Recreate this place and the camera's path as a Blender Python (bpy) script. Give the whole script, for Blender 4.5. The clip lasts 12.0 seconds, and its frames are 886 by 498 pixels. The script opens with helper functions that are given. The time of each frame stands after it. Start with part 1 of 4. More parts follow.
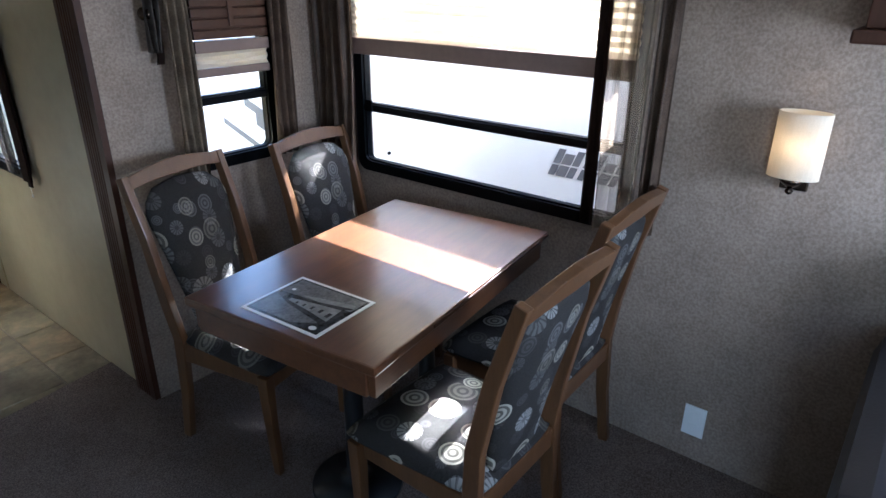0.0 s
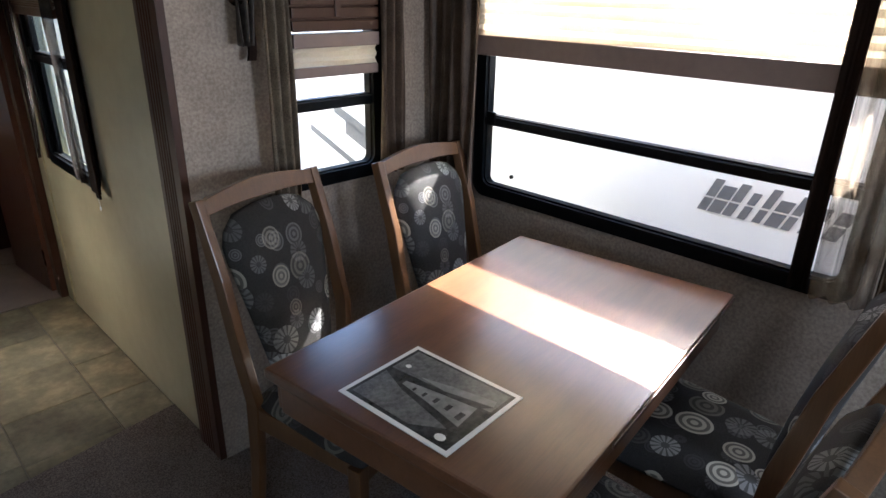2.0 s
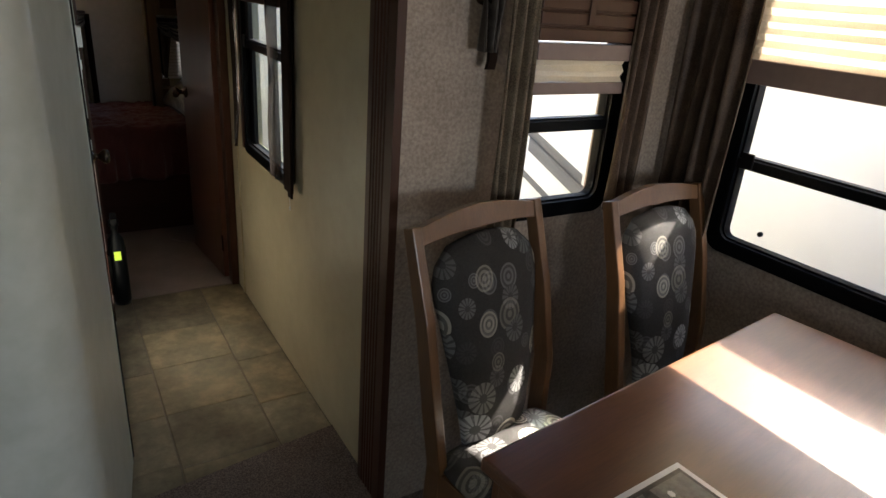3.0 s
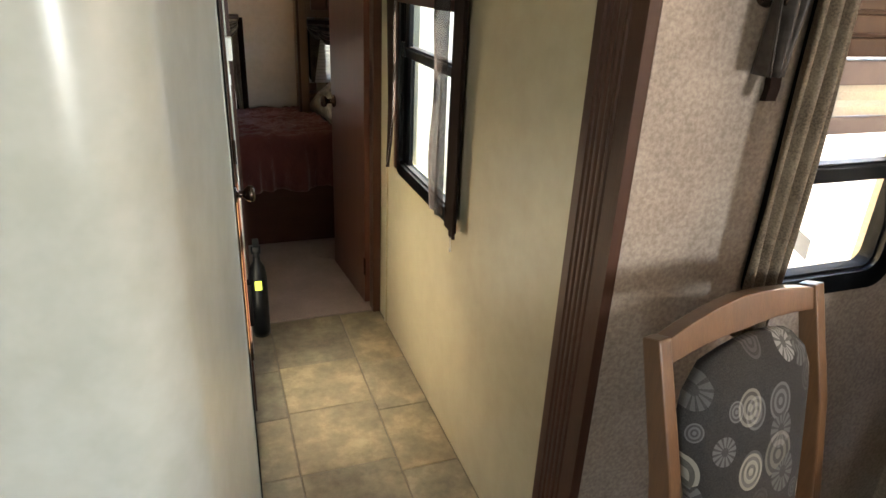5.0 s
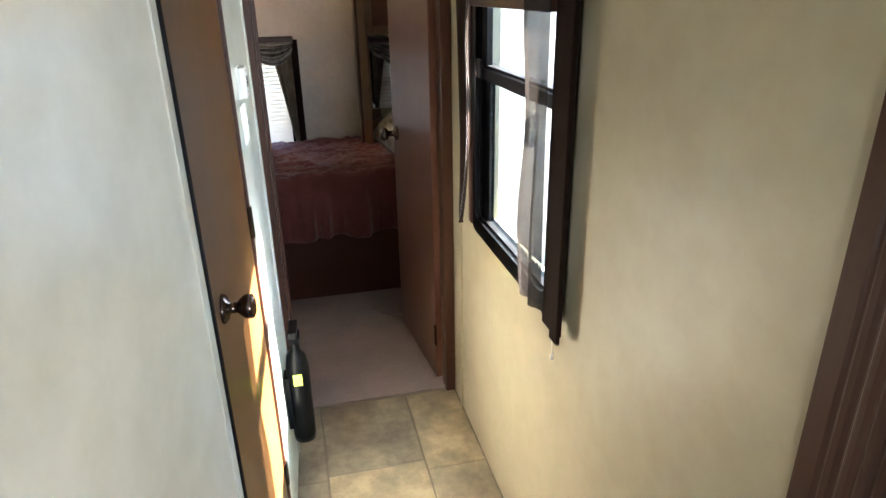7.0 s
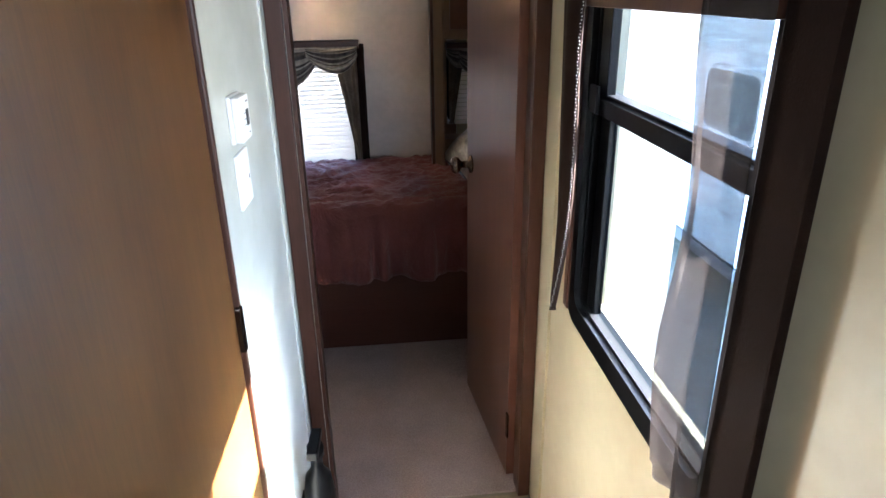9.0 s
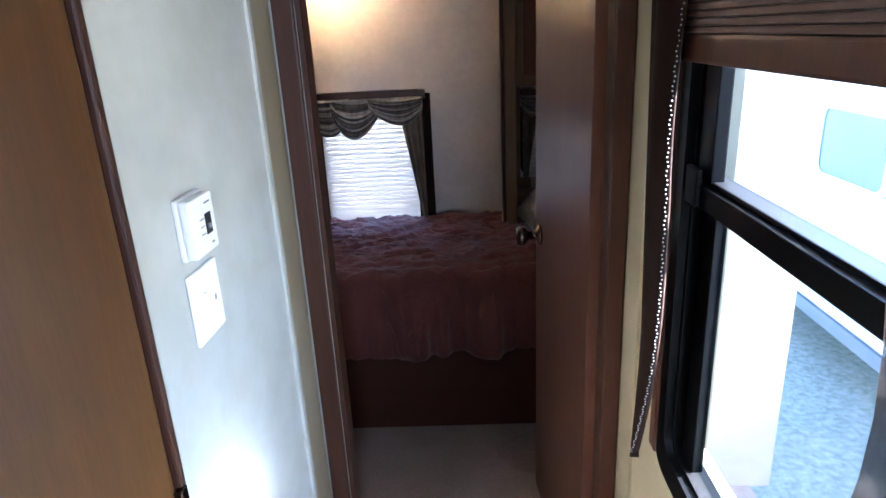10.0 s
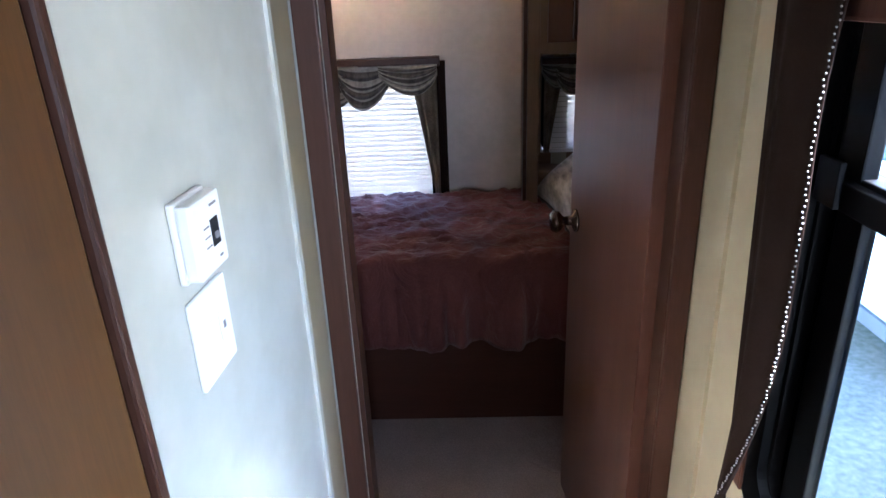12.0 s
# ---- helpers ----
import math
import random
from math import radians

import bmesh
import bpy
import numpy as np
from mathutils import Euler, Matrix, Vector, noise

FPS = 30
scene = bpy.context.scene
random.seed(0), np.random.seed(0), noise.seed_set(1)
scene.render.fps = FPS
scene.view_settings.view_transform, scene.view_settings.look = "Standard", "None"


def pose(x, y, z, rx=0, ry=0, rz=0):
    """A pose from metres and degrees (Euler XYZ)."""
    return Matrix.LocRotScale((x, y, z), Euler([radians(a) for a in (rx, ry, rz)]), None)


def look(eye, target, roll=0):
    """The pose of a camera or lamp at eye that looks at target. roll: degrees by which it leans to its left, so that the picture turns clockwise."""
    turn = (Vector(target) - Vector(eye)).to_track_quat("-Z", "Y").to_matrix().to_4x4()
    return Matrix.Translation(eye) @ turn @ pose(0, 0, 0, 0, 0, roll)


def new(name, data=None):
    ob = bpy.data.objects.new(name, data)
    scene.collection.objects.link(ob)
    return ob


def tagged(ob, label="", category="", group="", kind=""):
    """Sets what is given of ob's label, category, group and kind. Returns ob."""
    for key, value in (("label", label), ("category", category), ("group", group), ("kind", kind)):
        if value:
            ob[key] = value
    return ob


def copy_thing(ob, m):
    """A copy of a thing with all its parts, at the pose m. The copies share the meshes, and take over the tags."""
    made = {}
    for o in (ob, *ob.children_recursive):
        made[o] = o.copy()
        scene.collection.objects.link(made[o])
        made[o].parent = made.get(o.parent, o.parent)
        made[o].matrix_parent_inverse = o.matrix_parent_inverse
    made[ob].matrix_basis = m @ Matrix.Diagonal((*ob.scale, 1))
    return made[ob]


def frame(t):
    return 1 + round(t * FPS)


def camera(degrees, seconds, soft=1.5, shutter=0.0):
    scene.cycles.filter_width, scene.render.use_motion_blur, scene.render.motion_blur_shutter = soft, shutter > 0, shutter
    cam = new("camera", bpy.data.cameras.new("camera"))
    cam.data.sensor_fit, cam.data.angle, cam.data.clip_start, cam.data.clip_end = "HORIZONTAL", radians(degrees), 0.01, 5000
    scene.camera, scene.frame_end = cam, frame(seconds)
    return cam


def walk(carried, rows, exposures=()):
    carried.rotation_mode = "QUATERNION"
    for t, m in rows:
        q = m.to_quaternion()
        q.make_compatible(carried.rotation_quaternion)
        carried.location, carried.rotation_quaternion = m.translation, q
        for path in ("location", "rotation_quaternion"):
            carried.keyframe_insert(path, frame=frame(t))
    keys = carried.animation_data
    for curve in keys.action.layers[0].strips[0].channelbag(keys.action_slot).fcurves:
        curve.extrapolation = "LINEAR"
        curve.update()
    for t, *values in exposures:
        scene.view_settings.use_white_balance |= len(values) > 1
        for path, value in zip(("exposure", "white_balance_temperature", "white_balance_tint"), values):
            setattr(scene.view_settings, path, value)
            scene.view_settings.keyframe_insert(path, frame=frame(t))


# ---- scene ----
cam = camera(70.0, 12.0)
PATH = [
    (0, (-0.933, -2.297, 1.545), (0.508, -1.156, 0.757), 0.4),
    (0.5, (-0.856, -2.191, 1.526), (0.565, -1.017, 0.747), 0.0),
    (1, (-0.677, -2.026, 1.466), (0.649, -0.727, 0.723), -0.9),
    (1.5, (-0.634, -1.919, 1.453), (0.645, -0.57, 0.714), -1.0),
    (2, (-0.692, -1.819, 1.463), (0.619, -0.515, 0.7), 1.1),
    (2.5, (-0.751, -1.648, 1.466), (0.557, -0.343, 0.7), 4.5),
    (3, (-0.686, -1.432, 1.432), (0.31, 0.13, 0.678), 4.5),
    (3.5, (-0.661, -1.299, 1.424), (-0.041, 0.452, 0.683), 1.6),
    (5.5, (-0.632, -0.834, 1.436), (0.023, 0.876, 0.633), 3.0),
    (6, (-0.526, -0.669, 1.4), (-0.012, 1.098, 0.616), 0.2),
    (6.5, (-0.51, -0.54, 1.39), (-0.049, 1.251, 0.63), -0.9),
    (8.5, (-0.378, -0.028, 1.377), (-0.154, 1.796, 0.586), -1.2),
    (9, (-0.389, 0.104, 1.375), (-0.199, 1.943, 0.613), -0.9),
    (9.5, (-0.309, 0.285, 1.395), (-0.297, 2.15, 0.673), -2.9),
    (10, (-0.296, 0.4, 1.39), (-0.37, 2.29, 0.74), -2.9),
    (10.5, (-0.36, 0.531, 1.362), (-0.415, 2.424, 0.718), -0.9),
    (11, (-0.369, 0.598, 1.355), (-0.445, 2.475, 0.669), -2.0),
    (11.5, (-0.343, 0.599, 1.37), (-0.457, 2.465, 0.658), -3.0),
    (12, (-0.37, 0.567, 1.377), (-0.437, 2.424, 0.638), -2.4),
]
walk(cam, [(t, look(eye, target, roll)) for t, eye, target, roll in PATH],
     exposures=[(0, 3.9, 5200, 10), (2.0, 3.9, 5700, 10), (2.5, 3.75, 5850, 10), (3.0, 3.4, 6500, 10), (3.5, 3.75, 7300, 14), (5.5, 5.35, 6700, 10),
                (6.5, 5.55, 6250, 10), (8.5, 5.85, 5700, 14), (9.5, 5.75, 5450, 16), (10.5, 5.45, 5150, 18), (11.5, 5.75, 5250, 18), (12, 5.7, 5200, 18)])

# ---- light ----
SUN_EL, SUN_AZ = radians(41.5), radians(86)   # azimuth from +y towards +x
world = bpy.data.worlds.new("sky")
scene.world = world
world.use_nodes = True
wn = world.node_tree.nodes
sky = wn.new("ShaderNodeTexSky")
sky.sky_type = "NISHITA"
sky.sun_disc = False
sky.sun_elevation, sky.sun_rotation = SUN_EL, SUN_AZ
world.node_tree.links.new(sky.outputs[0], wn["Background"].inputs[0])
wn["Background"].inputs[1].default_value = 0.10

sun_data = bpy.data.lights.new("sun", "SUN")
sun_data.energy, sun_data.angle, sun_data.color = 5.0, radians(0.5), (1.0, 0.93, 0.82)
sun = new("sun", sun_data)
sun_to = Vector((math.sin(SUN_AZ) * math.cos(SUN_EL), math.cos(SUN_AZ) * math.cos(SUN_EL), math.sin(SUN_EL)))
sun.matrix_world = look(sun_to * 30, (0, 0, 0))


YR0, XO0 = -3.5, -2.25


def window_light(name, eye, target, w, h, power, color=(0.86, 0.93, 1.0)):
    """Sky light that enters at a window's opening."""
    d = bpy.data.lights.new(name, "AREA")
    d.shape, d.size, d.size_y, d.energy, d.color = "RECTANGLE", w, h, power, color
    ob = new(name, d)
    ob.matrix_world = look(eye, target)
    return ob


window_light("rear_window_light", (0.40, -3.29, 1.25), (0.8, -1.0, 0.9), 0.6, 0.5, 2.2)
window_light("entry_door_light", (XO0 + 0.02, -3.05, 1.05), (0.0, -2.4, 1.0), 0.6, 1.4, 0.4)


BEDLAMP = (-0.81, 3.07, 1.59)


def bulb(name, at, power, radius=0.03, color=(1.0, 0.72, 0.42)):
    d = bpy.data.lights.new(name, "POINT")
    d.energy, d.shadow_soft_size, d.color = power, radius, color
    ob = new(name, d)
    ob.location = at
    return ob


bulb("sconce_bulb", (0.915, -2.015, 1.15), 0.03)
bulb("bedroom_bulb", BEDLAMP, 1.3, 0.05)


# ---- materials ----
def shader(name, rough=0.5, metal=0.0, spec=0.5):
    m = bpy.data.materials.new(name)
    m.use_nodes = True
    b = m.node_tree.nodes["Principled BSDF"]
    b.inputs["Roughness"].default_value = rough
    b.inputs["Metallic"].default_value = metal
    b.inputs["Specular IOR Level"].default_value = spec
    return m, m.node_tree.nodes, m.node_tree.links, b


def coords(n, l, scale=(1, 1, 1), rot=(0, 0, 0), world_space=False):
    m = n.new("ShaderNodeMapping")
    m.inputs["Scale"].default_value = scale
    m.inputs["Rotation"].default_value = rot
    if world_space:
        g = n.new("ShaderNodeNewGeometry")
        l.new(g.outputs["Position"], m.inputs["Vector"])
    else:
        c = n.new("ShaderNodeTexCoord")
        l.new(c.outputs["Object"], m.inputs["Vector"])
    return m.outputs["Vector"]


def noise_tex(n, l, vec, scale, detail=4, rough=0.6):
    t = n.new("ShaderNodeTexNoise")
    t.inputs["Scale"].default_value, t.inputs["Detail"].default_value, t.inputs["Roughness"].default_value = scale, detail, rough
    l.new(vec, t.inputs["Vector"])
    return t.outputs["Fac"]


def ramp(n, l, fac, stops):
    r = n.new("ShaderNodeValToRGB")
    e = r.color_ramp.elements
    while len(e) < len(stops):
        e.new(0.5)
    for el, (p, c) in zip(e, stops):
        el.position, el.color = p, (*c, 1)
    l.new(fac, r.inputs["Fac"])
    return r.outputs["Color"]


def mix(n, l, fac, a, b, how="MIX"):
    m = n.new("ShaderNodeMix")
    m.data_type, m.blend_type = "RGBA", how
    for s, v in ((m.inputs["Factor"], fac), (m.inputs["A"], a), (m.inputs["B"], b)):
        if isinstance(v, (int, float)):
            s.default_value = v
        elif isinstance(v, tuple):
            s.default_value = (*v, 1)
        else:
            l.new(v, s)
    return m.outputs["Result"]


def bump(n, l, b, fac, strength, dist=0.002):
    k = n.new("ShaderNodeBump")
    k.inputs["Strength"].default_value, k.inputs["Distance"].default_value = strength, dist
    l.new(fac, k.inputs["Height"])
    l.new(k.outputs["Normal"], b.inputs["Normal"])


def wood(name, dark, light, rough, along="x", grain=1.0, coat=0.0, relief=0.12):
    m, n, l, b = shader(name, rough)
    s = {"x": (1.2, 14, 14), "y": (14, 1.2, 14), "z": (14, 14, 1.2)}[along]
    v = coords(n, l, s)
    a = noise_tex(n, l, v, 1.6 * grain, 6, 0.65)
    f = noise_tex(n, l, coords(n, l, tuple(q * 6 for q in s)), 3.0, 3)
    big = noise_tex(n, l, coords(n, l), 2.2, 3)
    c = ramp(n, l, a, [(0.32, dark), (0.68, light)])
    c = mix(n, l, 0.28, c, ramp(n, l, f, [(0.35, dark), (0.6, light)]))
    c = mix(n, l, 0.25, c, ramp(n, l, big, [(0.3, dark), (0.75, light)]))
    l.new(c, b.inputs["Base Color"])
    bump(n, l, b, f, relief, 0.0015)
    rr = n.new("ShaderNodeMapRange")
    rr.inputs["To Min"].default_value, rr.inputs["To Max"].default_value = rough * 0.92, min(1, rough * 1.12)
    l.new(big, rr.inputs["Value"])
    l.new(rr.outputs["Result"], b.inputs["Roughness"])
    b.inputs["Coat Weight"].default_value = coat
    b.inputs["Coat Roughness"].default_value = 0.2
    return m


def mottled(name, a, b2, rough, scale=5.0, fine=60.0, fine_mix=0.35, bumps=0.15, spec=0.4, world_space=True):
    m, n, l, b = shader(name, rough, 0, spec)
    v = coords(n, l, world_space=world_space)
    big = noise_tex(n, l, v, scale, 5)
    small = noise_tex(n, l, v, fine, 3)
    c = ramp(n, l, big, [(0.3, a), (0.7, b2)])
    c = mix(n, l, fine_mix, c, ramp(n, l, small, [(0.35, a), (0.65, b2)]))
    l.new(c, b.inputs["Base Color"])
    bump(n, l, b, small, bumps)
    return m


def plain(name, c, rough, metal=0.0, vary=0.12, scale=40, bumps=0.05):
    m = mottled(name, tuple(q * (1 - vary) for q in c), tuple(min(1, q * (1 + vary)) for q in c), rough, 6, scale, 0.4, bumps)
    m.node_tree.nodes["Principled BSDF"].inputs["Metallic"].default_value = metal
    return m


def thin(name, c, rough, through_light=0.35, c2=None, scale=300, stretch=(1, 1, 1)):
    """Woven cloth that lets some light through."""
    m, n, l, b = shader(name, rough, 0, 0.07)
    v = coords(n, l, stretch, world_space=True)
    f = noise_tex(n, l, v, scale, 2)
    g = noise_tex(n, l, v, 14, 4)
    c2 = c2 or tuple(q * 0.7 for q in c)
    col = mix(n, l, 0.5, ramp(n, l, f, [(0.35, c2), (0.65, c)]), ramp(n, l, g, [(0.3, c2), (0.7, c)]))
    l.new(col, b.inputs["Base Color"])
    bump(n, l, b, f, 0.2, 0.001)
    t = n.new("ShaderNodeBsdfTranslucent")
    l.new(col, t.inputs["Color"])
    s = n.new("ShaderNodeMixShader")
    s.inputs[0].default_value = through_light
    l.new(b.outputs[0], s.inputs[1])
    l.new(t.outputs[0], s.inputs[2])
    l.new(s.outputs[0], n["Material Output"].inputs["Surface"])
    return m


def flower_cloth(name, flat):
    """Charcoal upholstery with pale dandelion discs; flat is the plane of the cloth, 'xy' or 'xz'."""
    m, n, l, b = shader(name, 0.85, 0, 0.2)
    tc = n.new("ShaderNodeTexCoord")
    sp = n.new("ShaderNodeSeparateXYZ")
    l.new(tc.outputs["Object"], sp.inputs[0])
    oi = n.new("ShaderNodeObjectInfo")
    cb = n.new("ShaderNodeCombineXYZ")
    l.new(sp.outputs["X"], cb.inputs[0])
    l.new(sp.outputs["Y" if flat == "xy" else "Z"], cb.inputs[1])

    def layer(scale, shift, radius):
        mp = n.new("ShaderNodeMapping")
        mp.inputs["Location"].default_value = (shift, shift * 0.7, 0)
        l.new(cb.outputs[0], mp.inputs["Vector"])
        vo = n.new("ShaderNodeTexVoronoi")
        vo.voronoi_dimensions = "2D"
        vo.inputs["Scale"].default_value, vo.inputs["Randomness"].default_value = scale, 0.75
        l.new(mp.outputs[0], vo.inputs["Vector"])
        sub = n.new("ShaderNodeVectorMath")
        sub.operation = "SUBTRACT"
        sc = n.new("ShaderNodeVectorMath")
        sc.operation = "SCALE"
        sc.inputs["Scale"].default_value = 1.0
        l.new(mp.outputs[0], sc.inputs[0])
        l.new(sc.outputs[0], sub.inputs[0])
        l.new(vo.outputs["Position"], sub.inputs[1])
        xy = n.new("ShaderNodeSeparateXYZ")
        l.new(sub.outputs[0], xy.inputs[0])

        def m2(op, a, c=None):
            q = n.new("ShaderNodeMath")
            q.operation = op
            for i, z in enumerate((a, c)):
                if z is None:
                    continue
                if isinstance(z, (int, float)):
                    q.inputs[i].default_value = z
                else:
                    l.new(z, q.inputs[i])
            return q.outputs[0]
        ang = m2("ARCTAN2", xy.outputs["Y"], xy.outputs["X"])
        pet = m2("GREATER_THAN", m2("SINE", m2("MULTIPLY", ang, 13.0)), -0.35)
        spc = n.new("ShaderNodeSeparateColor")
        l.new(vo.outputs["Color"], spc.inputs[0])
        size = m2("MULTIPLY", m2("ADD", m2("MULTIPLY", spc.outputs[0], 0.55), 0.5), radius)
        d = vo.outputs["Distance"]
        disc = m2("LESS_THAN", d, size)
        rings = m2("GREATER_THAN", m2("SINE", m2("MULTIPLY", m2("DIVIDE", d, size), 15.0)), -0.1)
        kind = m2("GREATER_THAN", spc.outputs[1], 0.5)
        core = m2("GREATER_THAN", d, m2("MULTIPLY", size, 0.3))
        petal = m2("MULTIPLY", pet, core)
        pat = m2("ADD", m2("MULTIPLY", kind, petal), m2("MULTIPLY", m2("SUBTRACT", 1.0, kind), rings))
        strength = m2("ADD", m2("POWER", spc.outputs[2], 1.25), 0.08)
        return m2("MULTIPLY", m2("MULTIPLY", disc, strength), m2("ADD", m2("MULTIPLY", pat, 0.75), 0.25)), spc.outputs[1]
    f1, k1 = layer(9.0, 0.31, 0.43)
    f2, k2 = layer(11.0, 0.83, 0.36)
    grain = noise_tex(n, l, tc.outputs["Object"], 500, 2)
    base = ramp(n, l, grain, [(0.3, (0.012, 0.0105, 0.0098)), (0.7, (0.032, 0.028, 0.026))])
    c = mix(n, l, f2, base, (0.085, 0.08, 0.08))
    c = mix(n, l, f1, c, ramp(n, l, k1, [(0.45, (0.42, 0.385, 0.315)), (0.55, (0.22, 0.215, 0.21))]))
    l.new(c, b.inputs["Base Color"])
    bump(n, l, b, grain, 0.25, 0.001)
    return m


M = {}
M["table"] = wood("cherry_table_wood", (0.052, 0.0185, 0.0075), (0.135, 0.054, 0.0215), 0.29, "x", coat=0.5, relief=0.0)
M["chair"] = wood("chair_wood", (0.055, 0.024, 0.0095), (0.125, 0.058, 0.023), 0.36, "z", coat=0.2)
M["trim"] = wood("dark_trim_wood", (0.034, 0.014, 0.008), (0.062, 0.026, 0.016), 0.42, "z")
M["door"] = wood("honey_door_wood", (0.040, 0.0165, 0.0046), (0.112, 0.048, 0.0125), 0.36, "z", 0.55, relief=0.01)
M["bed_door"] = wood("walnut_door_wood", (0.078, 0.034, 0.022), (0.120, 0.055, 0.037), 0.33, "z")
for nm in ("trim", "bed_door"):
    M[nm].node_tree.nodes["Principled BSDF"].inputs["Specular IOR Level"].default_value = 0.22
M["oak"] = wood("oak_cabinet_wood", (0.105, 0.056, 0.027), (0.19, 0.108, 0.055), 0.42, "z")
M["slide_wall"] = mottled("brown_grasscloth_wallpaper", (0.165, 0.120, 0.092), (0.33, 0.260, 0.208), 0.55, 9, 110, 0.62, 0.3)
M["hall_wall"] = mottled("cream_wallpaper", (0.30, 0.255, 0.16), (0.375, 0.33, 0.22), 0.42, 3, 16, 0.3, 0.04, 0.5)
M["pale_wall"] = mottled("pale_mottled_wallpaper", (0.39, 0.40, 0.35), (0.50, 0.51, 0.47), 0.28, 3.5, 14, 0.35, 0.05, 0.5)
M["bed_wall"] = mottled("mauve_wallpaper", (0.40, 0.36, 0.33), (0.50, 0.45, 0.42), 0.6, 4, 30, 0.35, 0.06)
M["ceiling"] = mottled("ceiling_panel", (0.62, 0.59, 0.52), (0.70, 0.67, 0.6), 0.7)
M["black"] = plain("black_window_plastic", (0.0016, 0.0018, 0.0022), 0.4, 0, 0.2, 90)
M["black"].node_tree.nodes["Principled BSDF"].inputs["Specular IOR Level"].default_value = 0.1
M["rubber"] = plain("dark_gasket", (0.002, 0.002, 0.0024), 0.6)
M["rubber"].node_tree.nodes["Principled BSDF"].inputs["Specular IOR Level"].default_value = 0.08
M["white"] = plain("white_plastic", (0.80, 0.81, 0.81), 0.32, 0, 0.03)
M["bronze"] = plain("dark_bronze", (0.10, 0.075, 0.06), 0.22, 1.0, 0.2)
M["ink"] = plain("black_ink", (0.015, 0.015, 0.018), 0.5)
M["grey_ink"] = plain("grey_print", (0.22, 0.22, 0.23), 0.5)
M["curtain_brown"] = thin("brown_curtain_cloth", (0.016, 0.0085, 0.006), 0.8, 0.05)
M["curtain_tan"] = thin("tan_satin_curtain", (0.27, 0.21, 0.15), 0.45, 0.35, (0.07, 0.05, 0.036))
M["curtain_taupe"] = thin("taupe_satin_curtain", (0.105, 0.072, 0.052), 0.4, 0.12, (0.03, 0.019, 0.014))
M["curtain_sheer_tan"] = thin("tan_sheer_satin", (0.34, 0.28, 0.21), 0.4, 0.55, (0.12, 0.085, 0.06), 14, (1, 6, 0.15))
M["sheer"] = thin("grey_sheer_curtain", (0.060, 0.050, 0.045), 0.8, 0.10, (0.032, 0.026, 0.023), 220, (1, 0.3, 3))


def veil(m, share, weave_scale=(1, 25, 260)):
    """Open weave: a share of the light passes straight through."""
    n, l = m.node_tree.nodes, m.node_tree.links
    clear = n.new("ShaderNodeBsdfTransparent")
    k = n.new("ShaderNodeMixShader")
    weave = noise_tex(n, l, coords(n, l, weave_scale, world_space=True), 1.0, 3)
    r = n.new("ShaderNodeMapRange")
    r.inputs["From Min"].default_value, r.inputs["From Max"].default_value = 0.3, 0.7
    r.inputs["To Min"].default_value, r.inputs["To Max"].default_value = share * 0.75, min(1.0, share * 1.25)
    l.new(weave, r.inputs["Value"])
    l.new(r.outputs["Result"], k.inputs[0])
    l.new(n["Material Output"].inputs["Surface"].links[0].from_socket, k.inputs[1])
    l.new(clear.outputs[0], k.inputs[2])
    l.new(k.outputs[0], n["Material Output"].inputs["Surface"])


veil(M["sheer"], 0.34)
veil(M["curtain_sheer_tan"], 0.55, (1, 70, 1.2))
M["swag"] = thin("striped_satin_valance", (0.42, 0.38, 0.32), 0.35, 0.15, (0.07, 0.06, 0.055), 9, (4, 1, 2))
# one satin in two tones: fold highlights and fold shade put into the colour
M["swag_lit"] = thin("lit_satin_folds", (0.40, 0.36, 0.31), 0.3, 0.1, (0.20, 0.17, 0.145), 20, (3, 1, 1))
M["swag_shaded"] = thin("shaded_satin_folds", (0.135, 0.115, 0.10), 0.28, 0.1, (0.04, 0.033, 0.03), 20, (3, 1, 1))
M["swag_dark"] = thin("dark_patterned_satin", (0.075, 0.062, 0.054), 0.3, 0.05, (0.012, 0.009, 0.008), 16, (3, 1, 2))
M["blind"] = thin("pleated_blind_cloth", (0.74, 0.68, 0.58), 0.85, 0.5, (0.6, 0.53, 0.44))
M["slats"] = thin("white_blind_slat", (0.80, 0.74, 0.68), 0.6, 0.3, (0.72, 0.66, 0.60))
M["bead"] = plain("milky_bead", (0.22, 0.205, 0.195), 0.35)
M["rail"] = plain("mauve_brown_rail", (0.16, 0.112, 0.098), 0.5)
M["rail_brown"] = plain("brown_pleat_cloth", (0.085, 0.05, 0.036), 0.7)
M["cloth_seat"] = flower_cloth("dandelion_seat_cloth", "xy")
M["cloth_back"] = flower_cloth("dandelion_back_cloth", "xz")
M["carpet"] = mottled("taupe_carpet", (0.17, 0.132, 0.122), (0.30, 0.245, 0.23), 0.95, 5, 260, 0.6, 0.9, 0.1)
M["slide_carpet"] = mottled("speckled_brown_carpet", (0.046, 0.034, 0.029), (0.225, 0.182, 0.162), 0.95, 4, 210, 0.72, 0.9, 0.1)
M["grout"] = plain("vinyl_joint", (0.13, 0.105, 0.075), 0.6)
M["leather"] = plain("black_leather", (0.014, 0.014, 0.017), 0.33, 0, 0.2, 120, 0.2)
M["post"] = plain("dark_grey_painted_metal", (0.03, 0.032, 0.036), 0.35, 0.6)
M["shade"] = thin("cream_lamp_shade", (0.82, 0.76, 0.66), 0.7, 0.55, (0.74, 0.68, 0.58))
